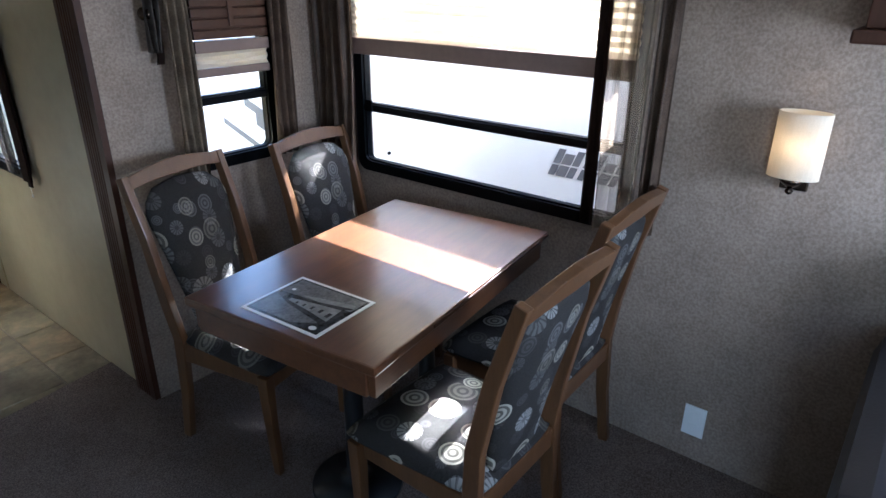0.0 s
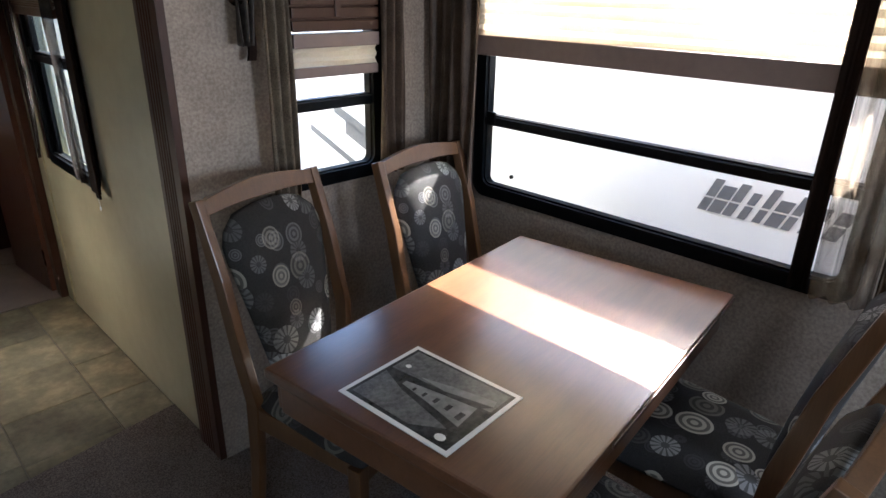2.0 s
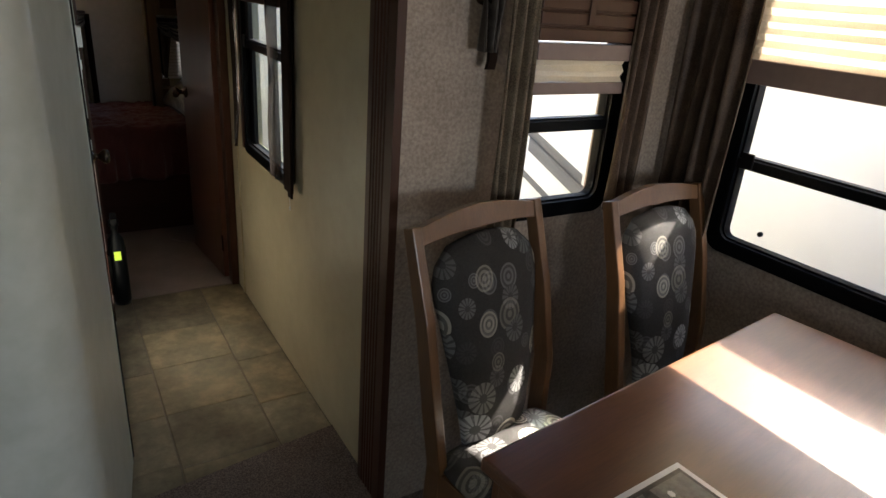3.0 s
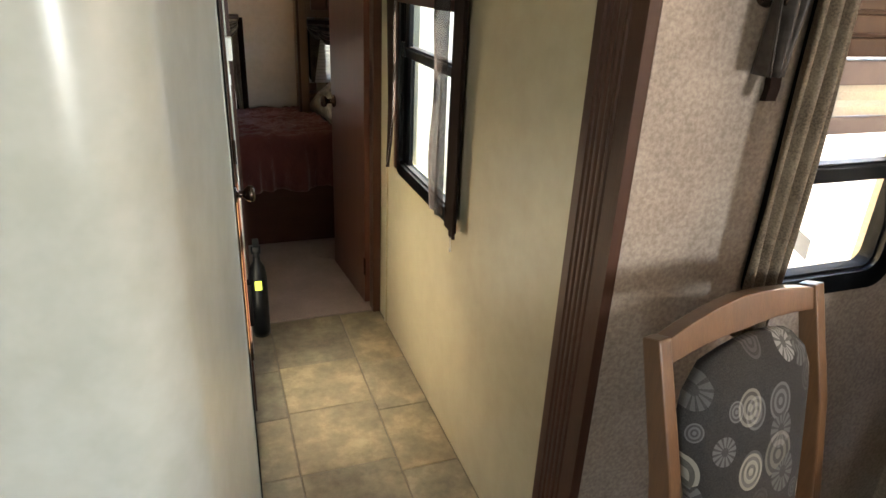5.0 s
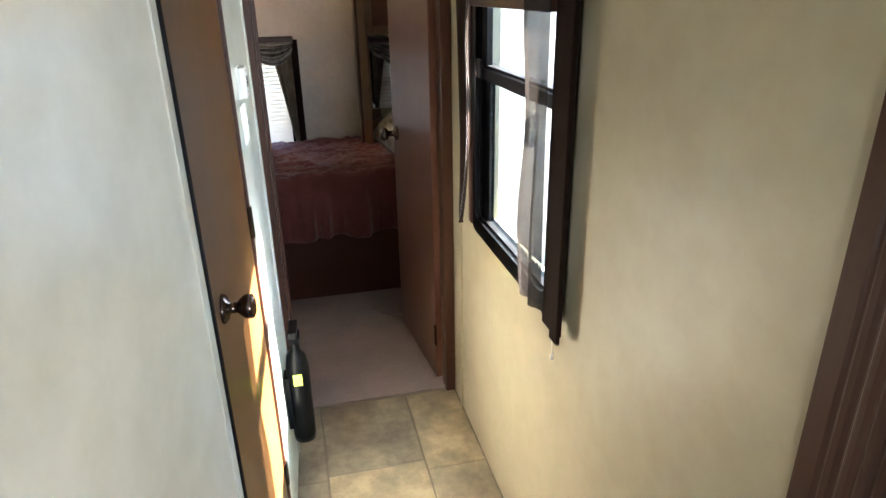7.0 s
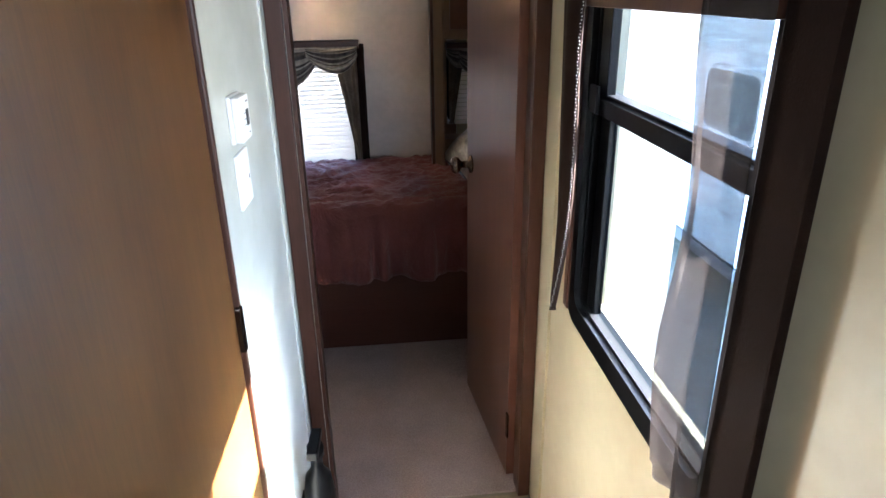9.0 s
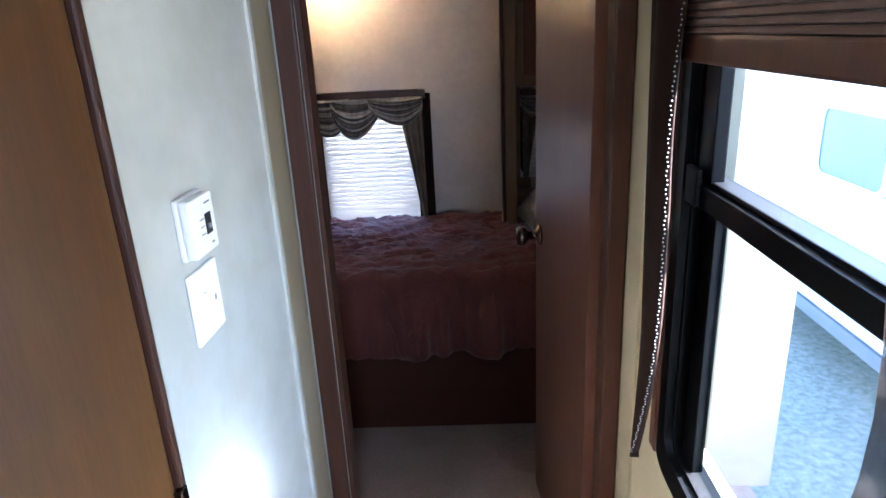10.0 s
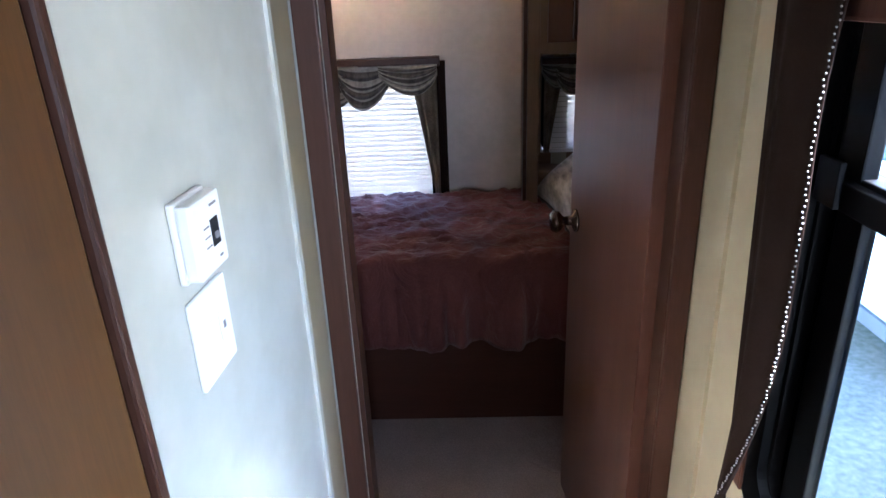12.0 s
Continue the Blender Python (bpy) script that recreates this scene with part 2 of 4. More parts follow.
M["bed_base"] = wood("bed_base_wood", (0.030, 0.0105, 0.006), (0.050, 0.018, 0.011), 0.5, "x")
M["bed_base"].node_tree.nodes["Principled BSDF"].inputs["Specular IOR Level"].default_value = 0.15


def comforter_material():
    m, n, l, b = shader("burgundy_comforter", 0.8, 0, 0.12)
    v = coords(n, l, world_space=True)
    f = noise_tex(n, l, v, 5, 5)
    g = noise_tex(n, l, v, 260, 2)
    c = mix(n, l, 0.3, ramp(n, l, f, [(0.3, (0.056, 0.017, 0.015)), (0.7, (0.096, 0.031, 0.027))]), ramp(n, l, g, [(0.3, (0.058, 0.017, 0.015)), (0.7, (0.118, 0.040, 0.033))]))
    l.new(c, b.inputs["Base Color"])
    b.inputs["Sheen Weight"].default_value = 0.1
    w = noise_tex(n, l, coords(n, l, (9, 16, 7), (0.2, 0.1, 0.5), world_space=True), 1.0, 5, 0.6)
    w.node.inputs["Distortion"].default_value = 1.6
    bump(n, l, b, w, 0.7, 0.022)
    return m


M["comforter"] = comforter_material()


def tile_material():
    m, n, l, b = shader("slate_look_vinyl_tile", 0.23, 0, 0.45)
    oi = n.new("ShaderNodeObjectInfo")
    v = coords(n, l, world_space=True)
    f = noise_tex(n, l, v, 5.5, 6, 0.65)
    g = noise_tex(n, l, v, 34, 5, 0.7)
    tint = ramp(n, l, oi.outputs["Random"], [(0.0, (0.18, 0.167, 0.135)), (0.35, (0.245, 0.212, 0.155)), (0.7, (0.35, 0.295, 0.20)), (1.0, (0.25, 0.247, 0.21))])
    vein = ramp(n, l, f, [(0.28, (0.42, 0.42, 0.44)), (0.5, (0.85, 0.82, 0.76)), (0.72, (1.65, 1.58, 1.4))])
    c = mix(n, l, 1.0, tint, vein, "MULTIPLY")
    c = mix(n, l, 0.3, c, ramp(n, l, g, [(0.3, (0.08, 0.07, 0.055)), (0.7, (0.27, 0.23, 0.16))]))
    l.new(c, b.inputs["Base Color"])
    bump(n, l, b, g, 0.12, 0.002)
    return m


M["tile"] = tile_material()


def glass_material(name="window_glass", tint=(0.95, 0.97, 0.98)):
    m, n, l, b = shader(name, 0.0)
    b.inputs["Transmission Weight"].default_value = 1.0
    b.inputs["IOR"].default_value = 1.05
    b.inputs["Base Color"].default_value = (*tint, 1)
    return m


M["glass"] = glass_material()
M["tinted_glass"] = glass_material("tinted_window_glass", (0.46, 0.56, 0.61))
M["photo_sky"] = mottled("photo_pale_grey", (0.12, 0.125, 0.13), (0.36, 0.37, 0.38), 0.25, 9, 40, 0.4, 0.0)
M["photo_dark"] = mottled("photo_dark_grey", (0.006, 0.0065, 0.007), (0.075, 0.077, 0.08), 0.25, 22, 90, 0.5, 0.0)
M["photo_mid"] = mottled("photo_mid_grey", (0.08, 0.083, 0.087), (0.2, 0.205, 0.21), 0.25, 30, 120, 0.5, 0.0)
M["paper"] = plain("glossy_paper", (0.80, 0.81, 0.82), 0.25, 0, 0.03)
M["rv_white"] = plain("white_fibreglass", (0.78, 0.78, 0.77), 0.35, 0, 0.03)
M["rv_window"] = plain("tinted_trailer_window", (0.10, 0.13, 0.15), 0.12)
M["rv_grey"] = plain("grey_decal", (0.15, 0.15, 0.155), 0.45)
M["gravel"] = mottled("gravel_and_grass", (0.11, 0.125, 0.09), (0.27, 0.265, 0.235), 0.95, 1.2, 26, 0.55, 0.6, 0.1)
M["lime"] = plain("lime_green_tag", (0.45, 0.62, 0.05), 0.5)


# ---- mesh helpers ----
def box(bm, x, y, z, m=None):
    vs = [bm.verts.new((a, b, c)) for a in x for b in y for c in z]
    if m:
        for v in vs:
            v.co = m @ v.co
    for f in ((0, 1, 3, 2), (4, 6, 7, 5), (0, 4, 5, 1), (2, 3, 7, 6), (0, 2, 6, 4), (1, 5, 7, 3)):
        bm.faces.new([vs[i] for i in f])


def finish(bm, name, material, bevel=0.0, smooth=False, segments=2):
    if bevel:
        bmesh.ops.bevel(bm, geom=[e for e in bm.edges], offset=bevel, segments=segments, affect="EDGES", profile=0.6, clamp_overlap=True)
    bmesh.ops.recalc_face_normals(bm, faces=bm.faces[:])
    me = bpy.data.meshes.new(name)
    bm.to_mesh(me)
    bm.free()
    me.materials.append(material)
    if smooth or bevel:
        for p in me.polygons:
            p.use_smooth = smooth
    return me


def part(name, bm, material, parent=None, label="", bevel=0.0, smooth=False, segments=2):
    ob = new(name, finish(bm, name, material, bevel, smooth, segments))
    if parent:
        ob.parent = parent
    return tagged(ob, label)


def block(name, x, y, z, material, parent=None, label="", bevel=0.0):
    bm = bmesh.new()
    box(bm, x, y, z)
    return part(name, bm, material, parent, label, bevel)


def thing(name, label, category, group="", at=(0, 0, 0), rz=0.0):
    ob = new(name)
    ob.empty_display_size = 0.1
    ob.matrix_world = pose(*at, 0, 0, rz)
    return tagged(ob, label, category, group)


def structure(ob, label="", category=""):
    return tagged(ob, label, category, "", "structure")


def sheet_wall(name, axis, p0, p1, u, z, holes, material, label):
    """A wall of thickness p0..p1 across the axis, with rectangular holes (u0, u1, z0, z1) through it."""
    us = sorted({u[0], u[1], *[q for h in holes for q in h[:2]]})
    zs = sorted({z[0], z[1], *[q for h in holes for q in h[2:]]})
    bm = bmesh.new()
    solid = {}
    for i in range(len(us) - 1):
        for k in range(len(zs) - 1):
            c, d = (us[i] + us[i + 1]) / 2, (zs[k] + zs[k + 1]) / 2
            solid[i, k] = not any(h[0] < c < h[1] and h[2] < d < h[3] for h in holes)

    def at(p, a, c):
        return (p, a, c) if axis == "x" else (a, p, c)
    for (i, k), s in solid.items():
        if not s:
            continue
        a, b, c, d = us[i], us[i + 1], zs[k], zs[k + 1]
        for p in (p0, p1):
            bm.faces.new([bm.verts.new(at(p, *q)) for q in ((a, c), (b, c), (b, d), (a, d))])
        for di, dk, e in ((-1, 0, ((a, c), (a, d))), (1, 0, ((b, c), (b, d))), (0, -1, ((a, c), (b, c))), (0, 1, ((a, d), (b, d)))):
            if not solid.get((i + di, k + dk), False):
                bm.faces.new([bm.verts.new(at(p, *q)) for p, q in ((p0, e[0]), (p0, e[1]), (p1, e[1]), (p1, e[0]))])
    bmesh.ops.remove_doubles(bm, verts=bm.verts[:], dist=1e-5)
    return structure(part(name, bm, material), label, "wall")


def strip(bm, pts, w, d, side=(1, 0, 0)):
    """A bar of width w (along side) and depth d swept along pts."""
    side = Vector(side).normalized()
    rings = []
    for i, p in enumerate(pts):
        p = Vector(p)
        t = (Vector(pts[min(i + 1, len(pts) - 1)]) - Vector(pts[max(i - 1, 0)])).normalized()
        nrm = t.cross(side).normalized()
        ww = w[i] if isinstance(w, (list, tuple)) else w
        dd = d[i] if isinstance(d, (list, tuple)) else d
        rings.append([bm.verts.new(p + side * a * ww / 2 + nrm * b * dd / 2) for a, b in ((-1, -1), (1, -1), (1, 1), (-1, 1))])
    for a, b in zip(rings, rings[1:]):
        for k in range(4):
            bm.faces.new((a[k], a[(k + 1) % 4], b[(k + 1) % 4], b[k]))
    bm.faces.new(rings[0])
    bm.faces.new(rings[-1])


def lathe(bm, profile, m, seg=24):
    """A turned shape: (radius, height) pairs round the z axis of m."""
    rings = []
    for r, h in profile:
        rings.append([bm.verts.new(m @ Vector((r * math.cos(2 * math.pi * i / seg), r * math.sin(2 * math.pi * i / seg), h))) for i in range(seg)])
    for a, b in zip(rings, rings[1:]):
        for i in range(seg):
            bm.faces.new((a[i], a[(i + 1) % seg], b[(i + 1) % seg], b[i]))
    bm.faces.new(rings[0])
    bm.faces.new(rings[-1])


def cloth(bm, fn, nu, nv, thick=0.003):
    """A closed thin sheet: fn(u, v) gives its middle; u and v run 0..1."""
    g = [[Vector(fn(i / nu, j / nv)) for j in range(nv + 1)] for i in range(nu + 1)]
    front, back = [], []
    for i in range(nu + 1):
        fr, br = [], []
        for j in range(nv + 1):
            du = g[min(i + 1, nu)][j] - g[max(i - 1, 0)][j]
            dv = g[i][min(j + 1, nv)] - g[i][max(j - 1, 0)]
            nn = du.cross(dv).normalized() * thick / 2
            fr.append(bm.verts.new(g[i][j] + nn))
            br.append(bm.verts.new(g[i][j] - nn))
        front.append(fr)
        back.append(br)
    for i in range(nu):
        for j in range(nv):
            bm.faces.new((front[i][j], front[i + 1][j], front[i + 1][j + 1], front[i][j + 1]))
            bm.faces.new((back[i][j], back[i][j + 1], back[i + 1][j + 1], back[i + 1][j]))
    for i in range(nu):
        for j in (0, nv):
            bm.faces.new((front[i][j], front[i + 1][j], back[i + 1][j], back[i][j]))
    for j in range(nv):
        for i in (0, nu):
            bm.faces.new((front[i][j], front[i][j + 1], back[i][j + 1], back[i][j]))


def rounded_loop(a0, a1, b0, b1, r, seg=6):
    pts = []
    for ca, cb, s in ((a1 - r, b1 - r, 0), (a0 + r, b1 - r, 90), (a0 + r, b0 + r, 180), (a1 - r, b0 + r, 270)):
        for k in range(seg + 1):
            t = radians(s + 90 * k / seg)
            pts.append((ca + r * math.cos(t), cb + r * math.sin(t)))
    return pts


def ring_frame(bm, axis, p0, p1, outer, inner, r_out, r_in):
    """A frame with rounded corners between two rectangles (a0, a1, b0, b1), p0..p1 thick across the axis."""
    o, i = rounded_loop(*outer, r_out), rounded_loop(*inner, r_in)

    def at(p, q):
        return (p, *q) if axis == "x" else (q[0], p, q[1])
    loops = [[bm.verts.new(at(p, q)) for q in lp] for p, lp in ((p0, o), (p1, o), (p1, i), (p0, i))]
    n = len(o)
    for k in range(4):
        a, b = loops[k], loops[(k + 1) % 4]
        for j in range(n):
            bm.faces.new((a[j], a[(j + 1) % n], b[(j + 1) % n], b[j]))

# ---- plan ----
XW = 0.98            # inner face of the slide-out's window wall
YE = -0.138          # inner face of the slide-out's end wall
XL = -0.605          # hall's left wall
YF = -0.25           # front wall of the washroom
YD = 1.52            # partition to the bedroom
YB = 3.165           # bedroom's far wall
XO = -2.25           # left outer wall
YR = -3.5            # rear wall
TOP = 1.95

BIG = (-1.56, -0.318, 0.770, 1.70)    # y0 y1 z0 z1 of the dinette window
SMALL = (0.295, 0.685, 0.862, 1.55)   # x0 x1 z0 z1 of the end wall's window
HALL = (0.640, 1.243, 0.748, 1.62)     # y0 y1 z0 z1 of the hall window
BEDW = (-0.94, -0.455, 0.56, 1.15)    # x0 x1 z0 z1 of the bedroom window
NICHE = (-0.045, 0.17, 0.765, 1.12)

sheet_wall("wall_east", "x", 0.0, 0.06, (0.0, YB), (-0.04, TOP), [(HALL[0] + .02, HALL[1] - .02, HALL[2] + .02, HALL[3] - .02), (2.2, YB - 0.03, 0.0, 1.9)], M["hall_wall"], "cream mottled wallpaper wall of the hallway")
sheet_wall("wall_slide_out_side", "x", XW, XW + 0.06, (-3.3, YE), (0, TOP), [(BIG[0] + .02, BIG[1] - .02, BIG[2] + .02, BIG[3] - .02)], M["slide_wall"], "brown textured wallpaper wall round the dinette window")
sheet_wall("wall_slide_out_end", "y", YE, YE + 0.06, (0.0, XW + 0.06), (0, TOP), [(SMALL[0] + .02, SMALL[1] - .02, SMALL[2] + .02, SMALL[3] - .02)], M["slide_wall"], "brown textured wallpaper end wall behind the chairs")
sheet_wall("wall_slide_out_rear", "y", -3.36, -3.3, (0.0, XW + 0.06), (0, TOP), [(0.15, 0.79, 0.98, 1.52)], M["slide_wall"], "brown wallpaper end wall of the slide-out with a window opening")
sheet_wall("wall_east_rear", "x", 0.0, 0.06, (YR, -3.36), (0, TOP), [], M["hall_wall"], "cream wallpaper wall at the rear")
sheet_wall("wall_rear", "y", YR - 0.06, YR, (XO - 0.06, 0.06), (0, TOP), [], M["hall_wall"], "cream wallpaper rear wall")
sheet_wall("wall_west", "x", XO - 0.06, XO, (YR, YB), (0, TOP), [(-3.38, -2.72, 0.02, 1.82)], M["pale_wall"], "pale wallpaper outer wall with the entry doorway")
sheet_wall("wall_hall_left", "x", XL - 0.05, XL, (0.36, 1.312), (0, TOP), [(0.395, 0.932, 0.0, 1.80)], M["pale_wall"], "pale mottled wallpaper wall beside the washroom door")
sheet_wall("wall_partition", "y", YD, YD + 0.045, (XO, 0.0), (0, TOP), [(-0.567, -0.026, 0.0, 1.82)], M["pale_wall"], "pale partition wall with the bedroom doorway")
sheet_wall("wall_bedroom_far", "y", YB, YB + 0.06, (XO, 0.62), (0, TOP), [(BEDW[0] + .02, BEDW[1] - .02, BEDW[2] + .02, BEDW[3] - .02), (NICHE[0] + .01, NICHE[1] - .01, NICHE[2] + .01, NICHE[3] - .01)], M["bed_wall"], "greyish mauve bedroom wall with a window")
sheet_wall("wall_bedroom_head", "x", 0.56, 0.62, (2.05, YB), (0, TOP), [], M["bed_wall"], "mauve wall at the head of the bed")
sheet_wall("wall_bed_recess", "y", 2.05, 2.11, (0.06, 0.56), (0, TOP), [], M["bed_wall"], "mauve side wall of the bed recess")


def washroom_front():
    """Front wall that rounds into the hall and meets the door's jamb."""
    def outline(inset):
        r, cx, cy = 0.12 - inset, -0.695 - 0.12, YF + 0.12
        pts = [(XO, YF + inset)]
        for k in range(13):
            a = radians(-90 + 7.2 * k)
            pts.append((cx + r * math.cos(a), cy + r * math.sin(a)))
        return pts + [(XL - 0.0148 - inset, 0.374)]
    bm = bmesh.new()
    for inset in (0.0, 0.05):
        q = [[bm.verts.new((x, y, z)) for z in (0, TOP)] for x, y in outline(inset)]
        for a, b in zip(q, q[1:]):
            bm.faces.new((a[0], b[0], b[1], a[1]))
    return structure(part("wall_washroom_front", bm, M["pale_wall"], smooth=True), "pale mottled wall with a rounded corner", "wall")


washroom_front()

structure(block("ceiling", (XO - 0.06, 0.06), (YR - 0.06, YB + 0.06), (TOP, TOP + 0.05), M["ceiling"]), "off-white panelled ceiling", "ceiling")
structure(block("ceiling_slide_out", (0.06, XW + 0.06), (-3.36, YE + 0.06), (TOP, TOP + 0.05), M["ceiling"]), "off-white slide-out ceiling", "ceiling")
structure(block("ceiling_bed_recess", (0.06, 0.62), (2.05, YB + 0.06), (TOP, TOP + 0.05), M["ceiling"]), "off-white ceiling over the bed", "ceiling")
floor = structure(block("floor", (XO, 0.06), (YR, YD + 0.01), (-0.05, -0.003), M["grout"]), "slate-look vinyl tile floor in grey and ochre", "floor")
structure(block("floor_slide_out", (0.0, XW), (-3.3, YE), (-0.05, 0.003), M["slide_carpet"]), "speckled grey-brown carpet under the dinette", "carpet")
structure(block("floor_bedroom", (XO, 0.56), (YD + 0.01, YB), (-0.05, 0.003), M["carpet"]), "taupe carpet in the bedroom", "carpet")


def living_carpet():
    """Carpet of the living area, laid over the tiles with a slightly slanting edge."""
    bm = bmesh.new()
    box(bm, (XO + 0.002, -0.002), (YR + 0.002, -0.262), (-0.002, 0.006))
    lo = [[bm.verts.new((x, y, z)) for z in (-0.002, 0.006)] for x, y in ((-0.68, -0.262), (-0.002, -0.262), (-0.002, 0.27), (-0.68, 0.17))]
    for a, b in zip(lo, lo[1:] + lo[:1]):
        bm.faces.new((a[0], b[0], b[1], a[1]))
    bm.faces.new([q[1] for q in lo])
    structure(part("carpet_living", bm, M["slide_carpet"]), "speckled brown carpet of the living area", "carpet")


living_carpet()


def fluted_trim():
    """Upright board at the slide-out's opening with shallow flutes."""
    bm = bmesh.new()
    w, y1 = 0.142, 0.005
    n, prof = 60, []
    for i in range(n + 1):
        u = i / n
        d = 0.022
        if 0.16 < u < 0.76:
            d -= 0.0032 * max(0.0, math.sin((u - 0.16) / 0.6 * 5 * 2 * math.pi - 0.6)) ** 0.7
        prof.append((-d, y1 - u * w))
    prof = [(0.0, y1)] + prof + [(0.0, y1 - w)]
    lo = [[bm.verts.new((x, y, z)) for z in (0, TOP)] for x, y in prof]
    for a, b in zip(lo, lo[1:] + lo[:1]):
        bm.faces.new((a[0], b[0], b[1], a[1]))
    bm.faces.new([q[1] for q in lo])
    structure(part("trim_slide_out", bm, M["trim"]), "dark brown fluted wooden trim board", "trim")


fluted_trim()


# ---- windows ----
def trailer_window(name, axis, p, outward, rect, bar, label, glazing="glass", latch=True, stile=0.0):
    """Black-framed trailer window: p is the wall's inner face; outward is +1 or -1 along the axis."""
    w = structure(new(name), label, "window")
    a0, a1, b0, b1 = rect
    f = 0.042
    q0, q1 = p - 0.016 * outward, p + 0.03 * outward
    bm = bmesh.new()
    ring_frame(bm, axis, q0, q1, rect, (a0 + f, a1 - f, b0 + f, b1 - f), 0.05, 0.035)
    part("window_frame", bm, M["black"], w, "black plastic frame", smooth=False)
    bm = bmesh.new()
    s = 0.006
    ring_frame(bm, axis, p - 0.004 * outward, p + 0.026 * outward, (a0 + f, a1 - f, b0 + f, b1 - f), (a0 + f + s, a1 - f - s, b0 + f + s, b1 - f - s), 0.035, 0.025)
    part("gasket", bm, M["rubber"], w)

    def slab(nm, a, c, d0, d1, mat):
        d = sorted((p + d0 * outward, p + d1 * outward))
        return block(nm, d, a, c, mat, w, bevel=0.002) if axis == "x" else block(nm, a, d, c, mat, w, bevel=0.002)
    slab("crossbar", (a0 + f - .002, a1 - f + .002), (bar - 0.014, bar + 0.014), -0.010, 0.028, M["black"])
    slab("sash_rail", (a0 + f - .002, a1 - f + .002), (bar + 0.016, bar + 0.022), -0.004, 0.024, M["black"])
    if latch:
        slab("latch", (a1 - f - 0.05, a1 - f - 0.012), (bar - 0.012, bar + 0.034), -0.017, -0.0105, M["black"])
    if stile:
        for c, d in (((b0 + f - .002, bar - 0.019), 0.004), ((bar + 0.019, b1 - f + .002), -0.006)):
            slab("sash_stile", (a1 - f - stile, a1 - f - 0.024), c, d, d + 0.016, M["black"])
            slab("sash_channel", (a1 - f - 0.0235, a1 - f + .002), c, d + 0.006, d + 0.018, M["rubber"])
    for nm, c, d in (("pane", (b0 + f - .002, bar - 0.016), 0.010), ("pane", (bar + 0.016, b1 - f + .002), 0.018)):
        g = slab(nm, (a0 + f - .002, a1 - f + .002), c, d, d + 0.004, M[glazing])
        g.visible_shadow = False
    return w


trailer_window("window_1", "x", XW, 1, BIG, 1.04, "wide black-framed dinette window with a crossbar")
trailer_window("window_2", "y", YE, 1, SMALL, 1.118, "small black-framed window behind the chairs", latch=False)
trailer_window("window_3", "x", 0.0, 1, HALL, 1.185, "black-framed tinted hallway window with a crossbar", "tinted_glass", stile=0.066)
trailer_window("window_4", "y", YB, 1, BEDW, 1.085, "bedroom window behind a white blind", latch=False)
trailer_window("window_5", "y", YB, 1, NICHE, 1.06, "small bedside window", latch=False)


def pleated_blind(axis, p, a, z0, z1, label, pitch=0.032, depth=0.014, rail=0.062, material="blind", rail_mat="rail", rail_label="mauve-brown bottom rail"):
    """Half-raised pleated blind hanging at distance p; inwards is the negative side."""
    t = thing("pleated_blind", label, "blind")
    bm = bmesh.new()
    n = max(4, int((z1 - z0 - rail) / pitch) * 2)

    def fn(u, v):
        k = round(v * n)
        x = p + (depth if k % 2 else -depth) * 0.5 + 0.0015 * math.sin(9 * u + 3 * k)
        y = a[0] + u * (a[1] - a[0])
        z = z0 + rail + v * (z1 - z0 - rail) + 0.0015 * math.sin(5 * u + k)
        return (x, y, z) if axis == "x" else (y, x, z)
    cloth(bm, fn, 14, n, 0.0012)
    part("pleats", bm, M[material], t)
    d = (p - 0.013, p + 0.013)
    if axis == "x":
        block("bottom_rail", d, a, (z0, z0 + rail), M[rail_mat], t, rail_label, 0.004)
        block("head_rail", (p - 0.02, p + 0.02), a, (z1, z1 + 0.04), M[rail_mat], t, "", 0.003)
    else:
        block("bottom_rail", a, d, (z0, z0 + rail), M[rail_mat], t, rail_label, 0.004)
        block("head_rail", a, (p - 0.02, p + 0.02), (z1, z1 + 0.04), M[rail_mat], t, "", 0.003)
    return t


def blind_stack():
    """Gathered brown pleats that rest on the hall blind's rail."""
    t = bpy.data.objects["pleated_blind.002"]
    for k in range(5):
        block("gathered_pleat", (-0.0455 - 0.0015 * (k % 2), -0.018), (0.657, 1.168), (1.3755 + 0.0075 * k, 1.382 + 0.0075 * k), M["rail_brown"], t, "", 0.002)


pleated_blind("x", XW - 0.042, (-1.545, -0.30), 1.262, 1.71, "cream pleated blind half raised over the dinette window")
pleated_blind("y", YE - 0.042, (0.325, 0.635), 1.21, 1.295, "cream pleated blind half raised over the small window", 0.022, 0.012, 0.03)
pleated_blind("x", -0.032, (0.655, 1.17), 1.345, 1.64, "cream pleated blind half raised over the hallway window", 0.026, 0.012, 0.03, rail_mat="trim", rail_label="dark brown bottom rail")
blind_stack()


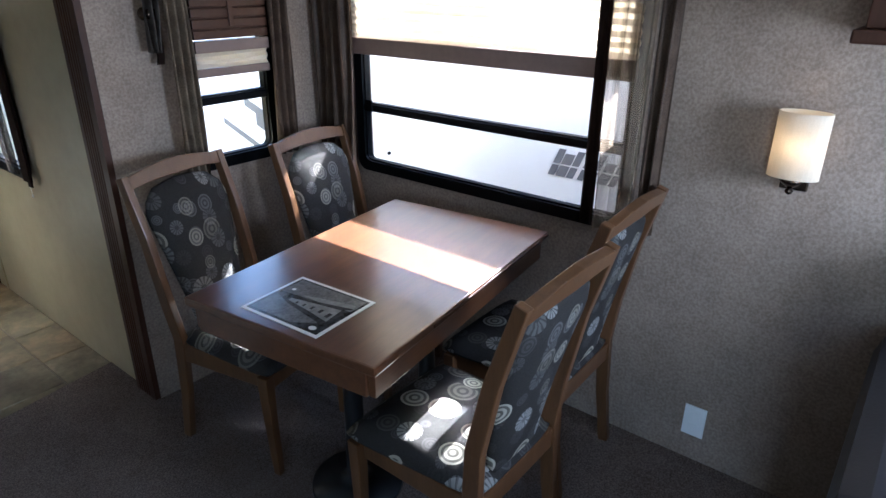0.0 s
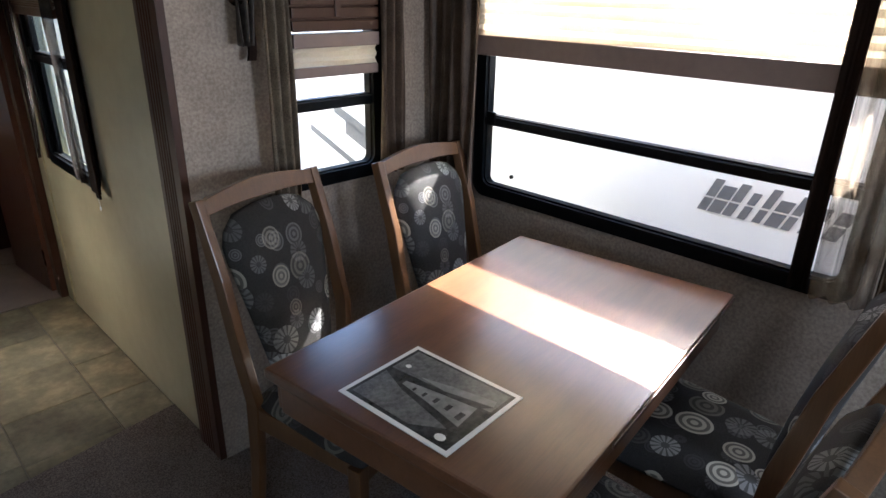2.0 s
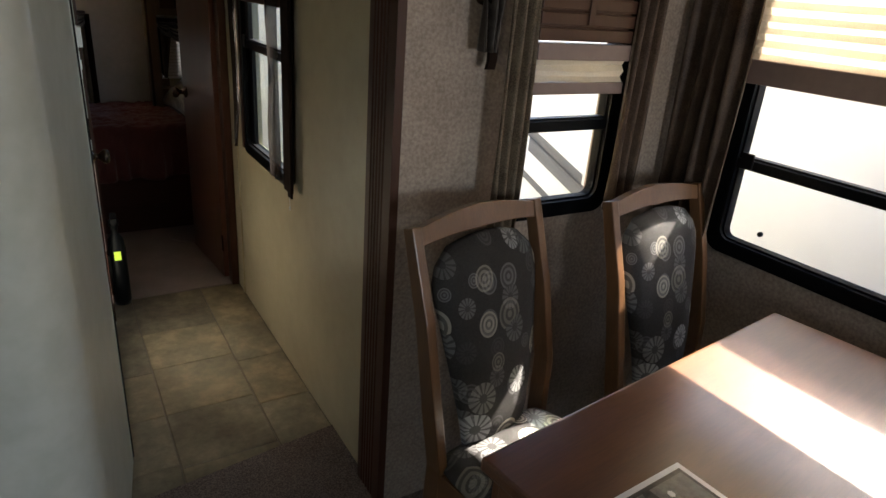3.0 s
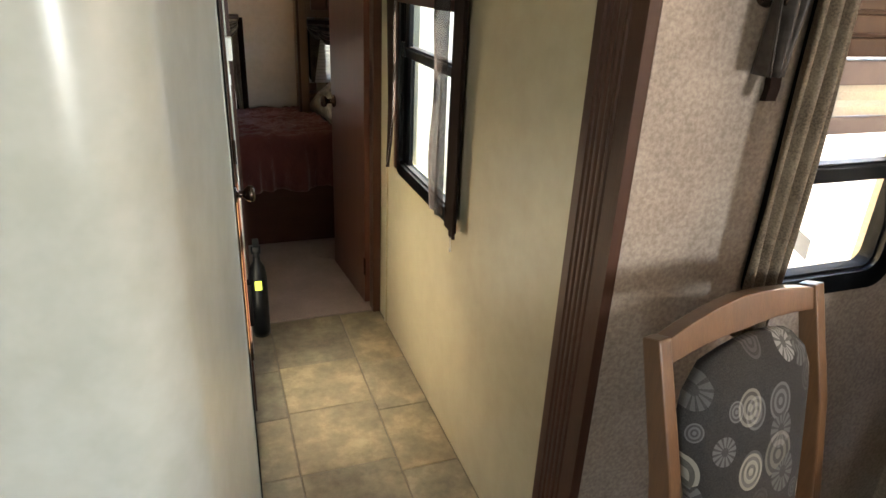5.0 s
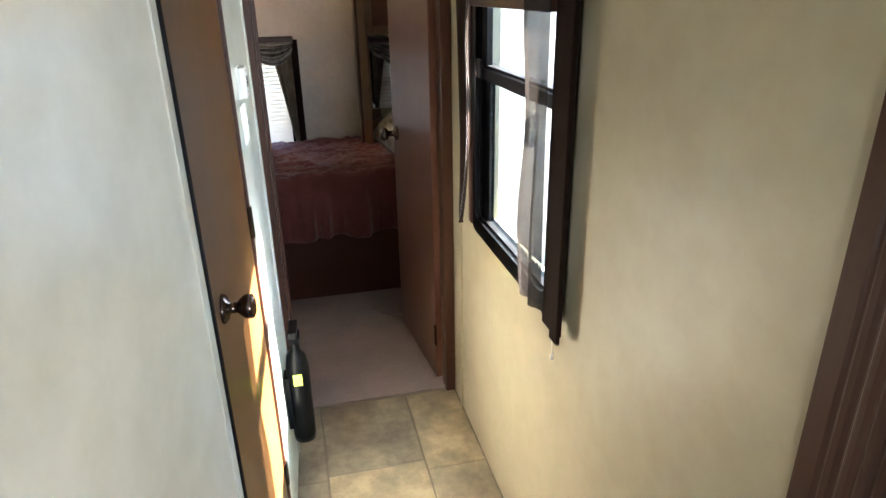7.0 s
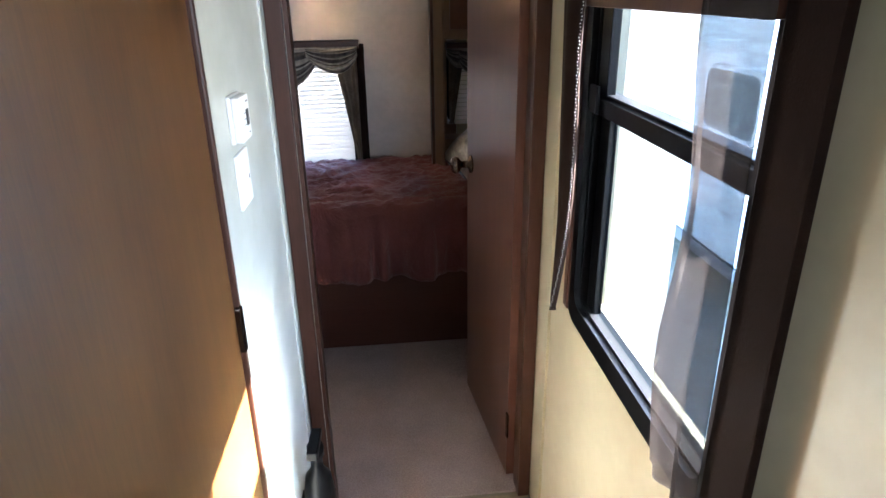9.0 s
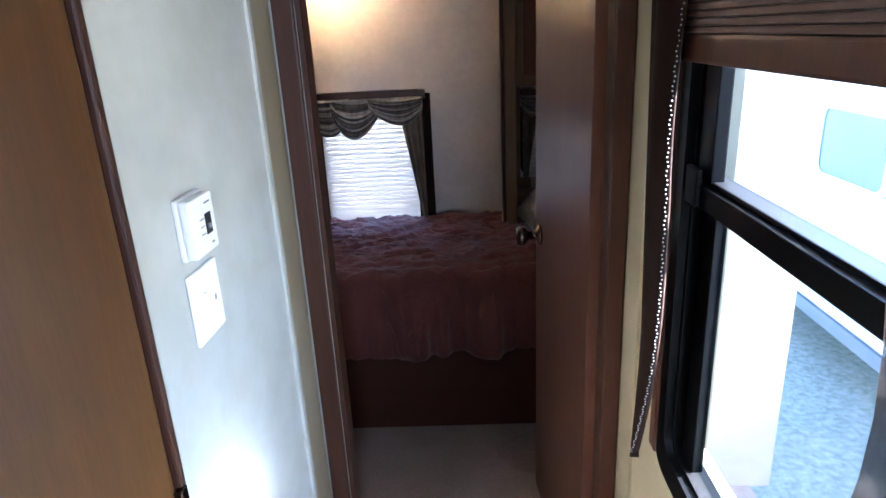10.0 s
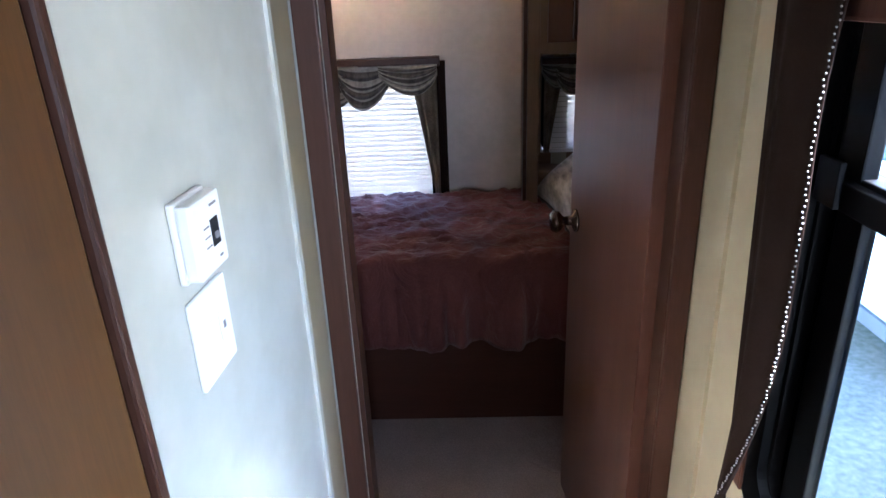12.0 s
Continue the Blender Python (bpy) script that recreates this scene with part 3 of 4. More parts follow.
def drape(name, label, group, axis, p, a, z, folds, amp, material, edge=None, parts=()):
    """Hanging curtain between a0 and a1; edge(v) shifts its free side for a scalloped border."""
    t = thing(name, label, "curtain", group)
    bm = bmesh.new()
    ph = random.random() * 6

    def fn(u, v):
        y = a[0] + u * (a[1] - a[0])
        if edge:
            y += edge(v) * u
        x = p + amp * math.sin(u * folds * 2 * math.pi + ph + 0.5 * math.sin(3 * v)) * (0.6 + 0.4 * v) + 0.3 * amp * math.sin(17 * u + 5 * v + ph)
        zz = z[1] + (z[0] - z[1]) * v
        return (x, y, zz) if axis == "x" else (y, x, zz)
    cloth(bm, fn, max(10, int(folds * 10)), 24, 0.0025)
    part("cloth", bm, M[material], t, smooth=True)
    return t


# dinette window curtains
drape("curtain", "brown satin curtain beside the dinette window", "dinette curtains", "x", XW - 0.075, (-0.368, -0.165), (0.80, 1.90), 4, 0.024, "curtain_taupe")
drape("curtain", "brown satin curtain gathered beside the dinette window", "dinette curtains", "x", XW - 0.07, (-1.425, -1.468), (0.80, 1.90), 1, 0.012, "curtain_brown")
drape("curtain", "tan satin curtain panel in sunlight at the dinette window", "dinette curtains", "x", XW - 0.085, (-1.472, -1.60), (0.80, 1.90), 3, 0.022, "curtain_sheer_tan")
drape("curtain", "dark brown curtain edge at the dinette window", "dinette curtains", "x", XW - 0.06, (-1.60, -1.66), (0.80, 1.90), 2, 0.016, "curtain_taupe")
# small window curtains
drape("curtain", "tan satin curtain tied beside the small window", "small window curtains", "y", YE - 0.07, (0.225, 0.31), (0.84, 1.65), 3, 0.016, "curtain_tan")
drape("curtain", "taupe satin curtain beside the small window", "small window curtains", "y", YE - 0.07, (0.635, 0.735), (0.88, 1.65), 3, 0.017, "curtain_taupe")


def slatted_valance():
    t = thing("slatted_valance", "dark wooden slatted shade above the small window", "valance")
    for k in range(8):
        block("slat", (0.325, 0.635), (YE - 0.06, YE - 0.045), (1.34 + 0.036 * k, 1.370 + 0.036 * k), M["trim"], t, bevel=0.003)
    block("backing", (0.328, 0.632), (YE - 0.0445, YE - 0.038), (1.34, 1.62), M["trim"], t, "dark backing board")
    block("stile", (0.47, 0.49), (YE - 0.066, YE - 0.06), (1.38, 1.62), M["trim"], t, bevel=0.002)
    block("top_rail", (0.22, 0.75), (YE - 0.07, YE - 0.04), (1.615, 1.66), M["trim"], t, bevel=0.003)


slatted_valance()


def swag_hook(at):
    t = thing("curtain_tieback", "dark bronze curtain tieback on the wall", "tieback")
    bm = bmesh.new()
    lathe(bm, [(0.001, 0), (0.02, 0.001), (0.022, 0.008), (0.008, 0.014), (0.007, 0.04), (0.018, 0.045), (0.02, 0.055), (0.001, 0.06)], Matrix.Translation(at) @ pose(0, 0, 0, 90), 16)
    part("knob", bm, M["bronze"], t, smooth=True)
    bm = bmesh.new()
    pts = [(at[0] + 0.02 * math.sin(k / 3), at[1] - 0.04 - 0.006 * math.sin(k), at[2] - 0.02 * k) for k in range(9)]
    strip(bm, pts, 0.022, 0.012)
    part("tassel", bm, M["curtain_brown"], t, "dark hanging tassel")


swag_hook((0.19, YE, 1.43))
drape("curtain_jabot", "dark patterned satin jabot hanging beside the small window", "small window curtains", "y", YE - 0.05, (0.165, 0.232), (1.31, 1.75), 2, 0.02, "swag_dark", lambda v: -0.03 * v)


# ---- dinette ----
def dinette_table():
    t = thing("dining_table", "cherry-stained wooden dining table with a leaf joint", "table", at=(0.37, -1.045, 0), rz=7.0)
    x0, x1, y0, y1 = -0.50, 0.50, -0.328, 0.328
    bm = bmesh.new()
    box(bm, (x0, x1), (y0, y1), (0.708, 0.735))
    part("tabletop", bm, M["table"], t, bevel=0.006)
    for nm, x, y in (("apron", (x0 + 0.02, x1 - 0.02), (y0 + 0.015, y0 + 0.035)), ("apron", (x0 + 0.02, x1 - 0.02), (y1 - 0.035, y1 - 0.015)),
                     ("apron", (x0 + 0.012, x0 + 0.032), (y0 + 0.036, y1 - 0.036)), ("apron", (x1 - 0.035, x1 - 0.015), (y0 + 0.036, y1 - 0.036))):
        block(nm, x, y, (0.635, 0.708), M["table"], t, bevel=0.002)
    block("leaf_edge", (-0.25, x1 - 0.004), (y0 - 0.0035, y0 - 0.0005), (0.717, 0.726), M["trim"], t, "dark joint along the edge")
    for px in (-0.2, 0.22):
        bm = bmesh.new()
        lathe(bm, [(0.001, 0.003), (0.15, 0.003), (0.148, 0.018), (0.06, 0.032), (0.034, 0.05), (0.03, 0.3), (0.03, 0.6), (0.075, 0.625), (0.075, 0.6345), (0.001, 0.6347)], Matrix.Translation((px, 0, 0)), 28)
        part("pedestal", bm, M["post"], t, "dark grey metal pedestal", smooth=True)


dinette_table()


def flyer():
    """A printed photograph on the table: grey scene with plain pale blocks."""
    t = thing("photo_sheet", "black-and-white printed sheet with a white border on the table", "paper", at=(0.02, -1.084, 0.7352), rz=4.0)
    w, h = 0.225, 0.278
    bm = bmesh.new()
    box(bm, (-w / 2, w / 2), (-h / 2, h / 2), (0.0, 0.002))
    part("sheet", bm, M["paper"], t)
    e = 0.010
    block("print", (-w / 2 + e, w / 2 - e), (-h / 2 + e, h / 2 - e), (0.002, 0.0022), M["photo_dark"], t, "dark grey print")

    def shape(nm, pts, z, mat, label=""):
        """A flat printed shape; points are (across, up) shares of the print."""
        bm = bmesh.new()
        lo, hi = [], []
        for r, u in pts:
            x, y = -w / 2 + e + u * (w - 2 * e), h / 2 - e - r * (h - 2 * e)
            lo.append(bm.verts.new((x, y, 0.0021)))
            hi.append(bm.verts.new((x, y, z)))
        bm.faces.new(hi)
        for k in range(len(pts)):
            j = (k + 1) % len(pts)
            bm.faces.new((lo[k], lo[j], hi[j], hi[k]))
        return part(nm, bm, M[mat], t, label)
    shape("print_sky", [(0.03, 0.58), (0.97, 0.66), (0.97, 0.97), (0.03, 0.97)], 0.0024, "photo_mid", "grey printed sky")
    shape("print_cloud", [(0.30, 0.64), (0.55, 0.62), (0.95, 0.74), (0.93, 0.82), (0.6, 0.74)], 0.0025, "photo_sky", "pale printed cloud")
    shape("print_ground", [(0.03, 0.05), (0.62, 0.04), (0.86, 0.22), (0.30, 0.37), (0.03, 0.5)], 0.0024, "photo_mid", "grey printed ground")
    shape("print_building", [(0.25, 0.44), (0.25, 0.50), (0.55, 0.565), (0.87, 0.62), (0.90, 0.30), (0.55, 0.385)], 0.0026, "photo_sky", "pale printed building")
    shape("print_roof", [(0.25, 0.50), (0.30, 0.545), (0.60, 0.63), (0.96, 0.73), (0.87, 0.62), (0.55, 0.565)], 0.0027, "photo_dark", "dark printed roof")
    shape("print_track", [(0.28, 0.40), (0.28, 0.43), (0.90, 0.28), (0.91, 0.20)], 0.0027, "photo_dark", "dark printed band")
    for r, u, q in ((0.36, 0.455, 0.022), (0.46, 0.455, 0.028), (0.57, 0.46, 0.035), (0.69, 0.455, 0.04), (0.81, 0.43, 0.05)):
        shape("print_opening", [(r, u - q), (r + q, u - q - 0.01), (r + q, u + q), (r, u + q)], 0.0028, "photo_dark")
    shape("print_spot", [(0.12 + 0.028 * math.cos(k), 0.70 + 0.03 * math.sin(k)) for k in (0, 1.05, 2.1, 3.14, 4.19, 5.24)], 0.0026, "paper", "small white spot")
    shape("print_badge", [(0.88 + 0.045 * math.cos(k * 0.628), 0.095 + 0.045 * math.sin(k * 0.628)) for k in range(10)], 0.0026, "paper", "small pale badge")


flyer()


def dining_chair():
    t = thing("dining_chair", "brown wooden dining chair with charcoal dandelion-print upholstery", "chair", "chairs round the dinette table")
    W = 0.225
    back = [(-0.25, 0.0), (-0.22, 0.22), (-0.205, 0.44), (-0.22, 0.60), (-0.265, 0.82), (-0.330, 1.035)]
    for s in (-1, 1):
        bm = bmesh.new()
        strip(bm, [(s * (W - 0.018 * (z < 0.5)), y, z) for y, z in back], 0.03, [0.036, 0.042, 0.05, 0.048, 0.042, 0.034])
        part("back_post", bm, M["chair"], t, bevel=0.004)
        bm = bmesh.new()
        strip(bm, [(s * 0.215, 0.20, 0.0), (s * 0.222, 0.195, 0.25), (s * 0.225, 0.195, 0.42)], [0.028, 0.036, 0.042], [0.028, 0.036, 0.042])
        part("front_leg", bm, M["chair"], t, bevel=0.003)
        block("side_rail", tuple(sorted((s * 0.195, s * 0.218))), (-0.19, 0.175), (0.36, 0.43), M["chair"], t, bevel=0.003)
    block("front_rail", (-0.203, 0.203), (0.18, 0.208), (0.36, 0.43), M["chair"], t, bevel=0.003)
    block("rear_rail", (-0.195, 0.195), (-0.225, -0.195), (0.36, 0.43), M["chair"], t, bevel=0.003)
    # arched top rail
    bm = bmesh.new()
    pts = []
    for k in range(13):
        u = -1 + k / 6
        pts.append((u * (W + 0.012), -0.323 - 0.012 * (1 - u * u), 1.005 + 0.02 * (1 - u * u)))
    strip(bm, pts, 0.03, [0.040 + 0.020 * (1 - abs(-1 + k / 6)) for k in range(13)], (0, 1, 0.25))
    part("top_rail", bm, M["chair"], t, bevel=0.003)
    # shield-shaped padded back
    bm = bmesh.new()
    rows, cols = 14, 10
    g = {}
    for side in (-1, 1):
        for r in range(rows + 1):
            v = r / rows
            z = 0.445 + 0.53 * v
            half = 0.112 + 0.078 * min(1, v * 1.25) ** 0.9
            if v > 0.84:
                half *= math.sqrt(max(0.0, 1 - ((v - 0.84) / 0.16) ** 2 * 0.55))
            yy = -0.205 - 0.112 * max(0, (z - 0.5) / 0.5) ** 1.3
            for c in range(cols + 1):
                u = -1 + 2 * c / cols
                puff = 0.032 * (1 - abs(u) ** 3.5) * (1 - abs(2 * v - 1) ** 6) ** 0.5
                g[side, r, c] = bm.verts.new((u * half, yy + side * (0.008 + puff) + 0.005, z + 0.018 * (1 - u * u) * (v > 0.9)))
    for side in (-1, 1):
        for r in range(rows):
            for c in range(cols):
                bm.faces.new((g[side, r, c], g[side, r, c + 1], g[side, r + 1, c + 1], g[side, r + 1, c]))
    for r in range(rows):
        for c in (0, cols):
            bm.faces.new((g[-1, r, c], g[1, r, c], g[1, r + 1, c], g[-1, r + 1, c]))
    for c in range(cols):
        for r in (0, rows):
            bm.faces.new((g[-1, r, c], g[-1, r, c + 1], g[1, r, c + 1], g[1, r, c]))
    part("backrest", bm, M["cloth_back"], t, "charcoal dandelion-print padded back", smooth=True)
    bm = bmesh.new()
    rows, cols = 12, 12
    top, bot = {}, {}
    for r in range(rows + 1):
        for c in range(cols + 1):
            u, v = -1 + 2 * c / cols, -1 + 2 * r / rows
            x = u * (0.232 + 0.022 * v) * (1 - 0.05 * abs(v) ** 6)
            y = 0.005 + v * 0.232 * (1 - 0.06 * abs(u) ** 6)
            d = (1 - abs(u) ** 5) * (1 - abs(v) ** 5)
            top[r, c] = bm.verts.new((x, y, 0.442 + 0.045 * d ** 0.5))
            bot[r, c] = bm.verts.new((x * 0.98, y * 0.98, 0.43))
    for r in range(rows):
        for c in range(cols):
            bm.faces.new((top[r, c], top[r, c + 1], top[r + 1, c + 1], top[r + 1, c]))
            bm.faces.new((bot[r, c], bot[r + 1, c], bot[r + 1, c + 1], bot[r, c + 1]))
    for k in range(rows):
        for c in (0, cols):
            bm.faces.new((top[k, c], top[k + 1, c], bot[k + 1, c], bot[k, c]))
        for r in (0, rows):
            bm.faces.new((top[r, k], top[r, k + 1], bot[r, k + 1], bot[r, k]))
    part("seat", bm, M["cloth_seat"], t, "charcoal dandelion-print padded seat", smooth=True)
    return t


chair = dining_chair()
CHAIRS = [(0.180, -0.612, 192), (0.725, -0.635, 187), (0.195, -1.45, 0), (0.70, -1.38, 1)]
chair.matrix_world = pose(CHAIRS[0][0], CHAIRS[0][1], 0.003, 0, 0, CHAIRS[0][2]) @ Matrix.Diagonal((0.875, 0.935, 0.935, 1))
for cx, cy, ca in CHAIRS[1:]:
    copy_thing(chair, pose(cx, cy, 0.003, 0, 0, ca))


def wall_sconce(y, z):
    t = thing("wall_sconce", "wall sconce with a cream drum shade and dark bronze finial", "lamp")
    bm = bmesh.new()
    o, i, n = [], [], 28
    c = Vector((XW - 0.065, y, z))
    for k in range(n):
        a = 2 * math.pi * k / n
        d = Vector((0.62 * math.cos(a), math.sin(a), 0))
        for lst, r in ((o, 0.064), (i, 0.0615)):
            lst.append([bm.verts.new(c + d * (r + dz * 0.0) + Vector((0, 0, h))) for dz, h in ((1, -0.086), (0, 0.086))])
    for k in range(n):
        j = (k + 1) % n
        bm.faces.new((o[k][0], o[j][0], o[j][1], o[k][1]))
        bm.faces.new((i[k][0], i[k][1], i[j][1], i[j][0]))
        bm.faces.new((o[k][0], i[k][0], i[j][0], o[j][0]))
        bm.faces.new((o[k][1], o[j][1], i[j][1], i[k][1]))
    part("shade", bm, M["shade"], t, "cream fabric drum shade", smooth=False)
    bm = bmesh.new()
    lathe(bm, [(0.001, -0.135), (0.008, -0.131), (0.011, -0.124), (0.006, -0.117), (0.011, -0.112), (0.023, -0.103), (0.03, -0.095), (0.03, -0.089), (0.001, -0.088)], Matrix.Translation(c), 20)
    part("finial", bm, M["bronze"], t, smooth=True)
    block("arm", (XW - 0.065, XW), (y - 0.012, y + 0.012), (z - 0.112, z - 0.096), M["bronze"], t, bevel=0.003)
    block("back_plate", (XW - 0.012, XW), (y - 0.035, y + 0.035), (z - 0.135, z + 0.03), M["bronze"], t, bevel=0.003)


wall_sconce(-2.015, 1.15)


def outlet(y, z):
    t = thing("wall_outlet", "white plastic wall outlet plate", "outlet")
    block("cover_plate", (XW - 0.006, XW), (y - 0.036, y + 0.036), (z - 0.058, z + 0.058), M["white"], t, bevel=0.002)
    for s in (-1, 1):
        block("socket", (XW - 0.0075, XW - 0.0055), (y - 0.017, y + 0.017), (z + s * 0.022 - 0.014, z + s * 0.022 + 0.014), M["white"], t, bevel=0.0005)


outlet(-1.882, 0.16)


def armchair():
    """Black leather recliner beside the dinette."""
    t = thing("leather_recliner", "black leather recliner against the brown wall", "armchair", at=(0.5, -2.72, 0.003), rz=90)
    block("base", (-0.25, 0.28), (-0.38, 0.35), (0.0, 0.22), M["leather"], t, "", 0.04)
    block("seat", (-0.26, 0.26), (-0.2, 0.40), (0.22, 0.45), M["leather"], t, "black leather seat cushion", 0.06)
    block("backrest", (-0.27, 0.27), (-0.45, -0.2), (0.2, 1.0), M["leather"], t, "black leather backrest", 0.08)
    for s in (-1, 1):
        block("armrest", tuple(sorted((s * 0.26, s * 0.42))), (-0.42, 0.38), (0.02, 0.72), M["leather"], t, "black leather armrest", 0.06)


armchair()


def overhead_cabinet():
    t = thing("overhead_cabinet", "dark wooden overhead cabinet on the slide-out wall", "cabinet")
    block("body", (XW - 0.30, XW), (-3.0, -2.12), (1.455, 1.949), M["trim"], t, bevel=0.004)
    block("bottom_moulding", (XW - 0.32, XW), (-3.02, -2.10), (1.425, 1.454), M["trim"], t, bevel=0.006)


overhead_cabinet()


# ---- hallway ----
def washroom_door():
    t = structure(new("door_1"), "honey-brown flat wooden washroom door, closed", "door")
    x = XL
    block("leaf", (x - 0.035, x - 0.004), (0.4055, 0.921), (0.012, 1.775), M["door"], t, bevel=0.002)
    block("jamb", (x - 0.05, x + 0.004), (0.391, 0.4015), (0, 1.80), M["rubber"], t, bevel=0.003)
    block("jamb", (x - 0.05, x + 0.003), (0.922, 0.9325), (0, 1.80), M["trim"], t, bevel=0.003)
    block("head_jamb", (x - 0.05, x + 0.008), (0.405, 0.9215), (1.776, 1.81), M["trim"], t, bevel=0.003)
    bm = bmesh.new()
    lathe(bm, [(0.001, 0), (0.023, 0.0005), (0.023, 0.004), (0.018, 0.009), (0.009, 0.012), (0.008, 0.022), (0.012, 0.026), (0.018, 0.033), (0.0195, 0.040), (0.018, 0.046), (0.011, 0.049), (0.001, 0.0495)],
          Matrix.Translation((x - 0.004, 0.49, 0.945)) @ pose(0, 0, 0, 0, 90), 28)
    part("door_knob", bm, M["bronze"], t, "polished dark bronze door knob", smooth=True)
    for z in (0.25, 0.93, 1.55):
        block("hinge", (x - 0.003, x + 0.006), (0.914, 0.928), (z - 0.035, z + 0.035), M["bronze"], t, bevel=0.002)


washroom_door()


def thermostat():
    t = thing("thermostat", "white plastic wall thermostat with a black dial window", "thermostat")
    x, y, z = XL, 1.042, 1.208
    block("backplate", (x, x + 0.006), (y - 0.030, y + 0.027), (z - 0.034, z + 0.033), M["white"], t, "", 0.002)
    block("housing", (x + 0.006, x + 0.0185), (y - 0.029, y + 0.026), (z - 0.032, z + 0.031), M["white"], t, "", 0.003)
    block("dial_window", (x + 0.0185, x + 0.0195), (y + 0.000, y + 0.014), (z - 0.012, z + 0.011), M["ink"], t, "black dial window", 0.0005)
    block("slider", (x + 0.0195, x + 0.021), (y + 0.004, y + 0.010), (z - 0.006, z - 0.001), M["grey_ink"], t)
    for k in range(3):
        block("mark", (x + 0.0185, x + 0.0189), (y - 0.012, y - 0.002), (z + 0.006 - 0.008 * k, z + 0.0073 - 0.008 * k), M["grey_ink"], t)
    block("mark", (x + 0.0185, x + 0.0189), (y + 0.004, y + 0.017), (z + 0.021, z + 0.023), M["grey_ink"], t)
    block("mark", (x + 0.0185, x + 0.0189), (y + 0.009, y + 0.015), (z - 0.024, z - 0.022), M["grey_ink"], t)


thermostat()


def switch_plate():
    t = thing("light_switch", "white plastic light switch plate below the thermostat", "switch")
    x, y, z = XL, 1.045, 1.117
    block("cover_plate", (x, x + 0.005), (y - 0.035, y + 0.035), (z - 0.041, z + 0.041), M["white"], t, "", 0.0025)
    block("rocker", (x + 0.005, x + 0.008), (y - 0.012, y - 0.003), (z - 0.014, z + 0.014), M["white"], t, "", 0.001)
    block("rocker", (x + 0.005, x + 0.008), (y + 0.008, y + 0.017), (z - 0.014, z + 0.014), M["white"], t, "", 0.001)
    block("slot", (x + 0.008, x + 0.0083), (y + 0.010, y + 0.015), (z - 0.003, z + 0.004), M["grey_ink"], t)


switch_plate()


def fire_extinguisher():
    t = thing("fire_extinguisher", "small black wall-mounted bottle with a lime tag", "extinguisher", at=(0, 0, -0.03))
    x, y = XL + 0.04, 1.16
    bm = bmesh.new()
    lathe(bm, [(0.001, 0.20), (0.030, 0.201), (0.032, 0.22), (0.032, 0.44), (0.026, 0.48), (0.013, 0.50), (0.012, 0.53), (0.017, 0.532), (0.017, 0.555), (0.001, 0.556)], Matrix.Translation((x, y, 0)), 20)
    part("bottle", bm, M["black"], t, smooth=True)
    block("handle", (x - 0.01, x + 0.012), (y - 0.05, y + 0.03), (0.557, 0.575), M["black"], t, bevel=0.003)
    block("bracket", (XL, x - 0.025), (y - 0.025, y + 0.025), (0.25, 0.42), M["black"], t, bevel=0.002)
    block("tag", (x - 0.012, x + 0.012), (y - 0.0345, y - 0.0325), (0.40, 0.435), M["lime"], t, "lime green tag")


fire_extinguisher()


def doorway_trim():
    t = structure(new("trim_doorway"), "dark wooden casing of the bedroom doorway", "trim")
    for x0, x1 in ((-0.603, -0.567), (-0.036, -0.002)):
        block("casing", (x0, x1), (YD - 0.014, YD), (0, 1.87), M["trim"], t, bevel=0.003)
    block("jamb", (-0.5665, -0.557), (YD, YD + 0.05), (0, 1.82), M["trim"], t)
    block("jamb", (-0.036, -0.0245), (YD, YD + 0.05), (0, 1.82), M["trim"], t)
    block("head_casing", (-0.566, -0.037), (YD - 0.014, YD), (1.82, 1.87), M["trim"], t, bevel=0.003)


doorway_trim()
structure(block("trim_corner_bead", (XL, XL + 0.004), (1.300, 1.3115), (0.0, TOP), M["pale_wall"]), "pale vertical wallpaper seam strip", "trim")


def return_strip():
    """Pale strip that leads from the wall's end back to the doorway casing."""
    bm = bmesh.new()
    q = [[bm.verts.new((x, y, z)) for z in (0.0, TOP)] for x, y in ((-0.5815, 1.315), (-0.606, 1.505), (-0.64, 1.505), (-0.625, 1.315))]
    for a, b in zip(q, q[1:] + q[:1]):
        bm.faces.new((a[0], b[0], b[1], a[1]))
    structure(part("trim_wall_return", bm, M["hall_wall"]), "cream wall return beside the doorway casing", "trim")


return_strip()
structure(block("trim_cream_bead", (-0.006, 0.0), (1.40, 1.42), (0.0, TOP), M["hall_wall"]), "cream vertical wallpaper seam strip", "trim")


def bedroom_door():
    t = structure(new("door_2"), "dark walnut flat bedroom door standing open", "door")
    t.matrix_world = pose(-0.040, 1.585, 0, 0, 0, 95.5)
    block("leaf", (0.0, 0.49), (-0.016, 0.016), (0.015, 1.815), M["bed_door"], t, bevel=0.002)
    for s in (-1, 1):
        bm = bmesh.new()
        lathe(bm, [(0.001, 0), (0.028, 0.0005), (0.028, 0.006), (0.012, 0.012), (0.011, 0.032), (0.024, 0.042), (0.027, 0.052), (0.022, 0.062), (0.001, 0.064)],
              pose(0.435, s * 0.016, 0.865, -90 * s), 24)
        part("door_knob", bm, M["bronze"], t, "dark bronze knob", smooth=True)
    for z in (0.2, 1.65):
        block("hinge", (-0.012, 0.004), (0.0165, 0.021), (z - 0.04, z + 0.04), M["bronze"], t)


bedroom_door()


def wavy(v, n, amp, ph=0.0):
    return amp * math.sin(v * n * 2 * math.pi + ph)


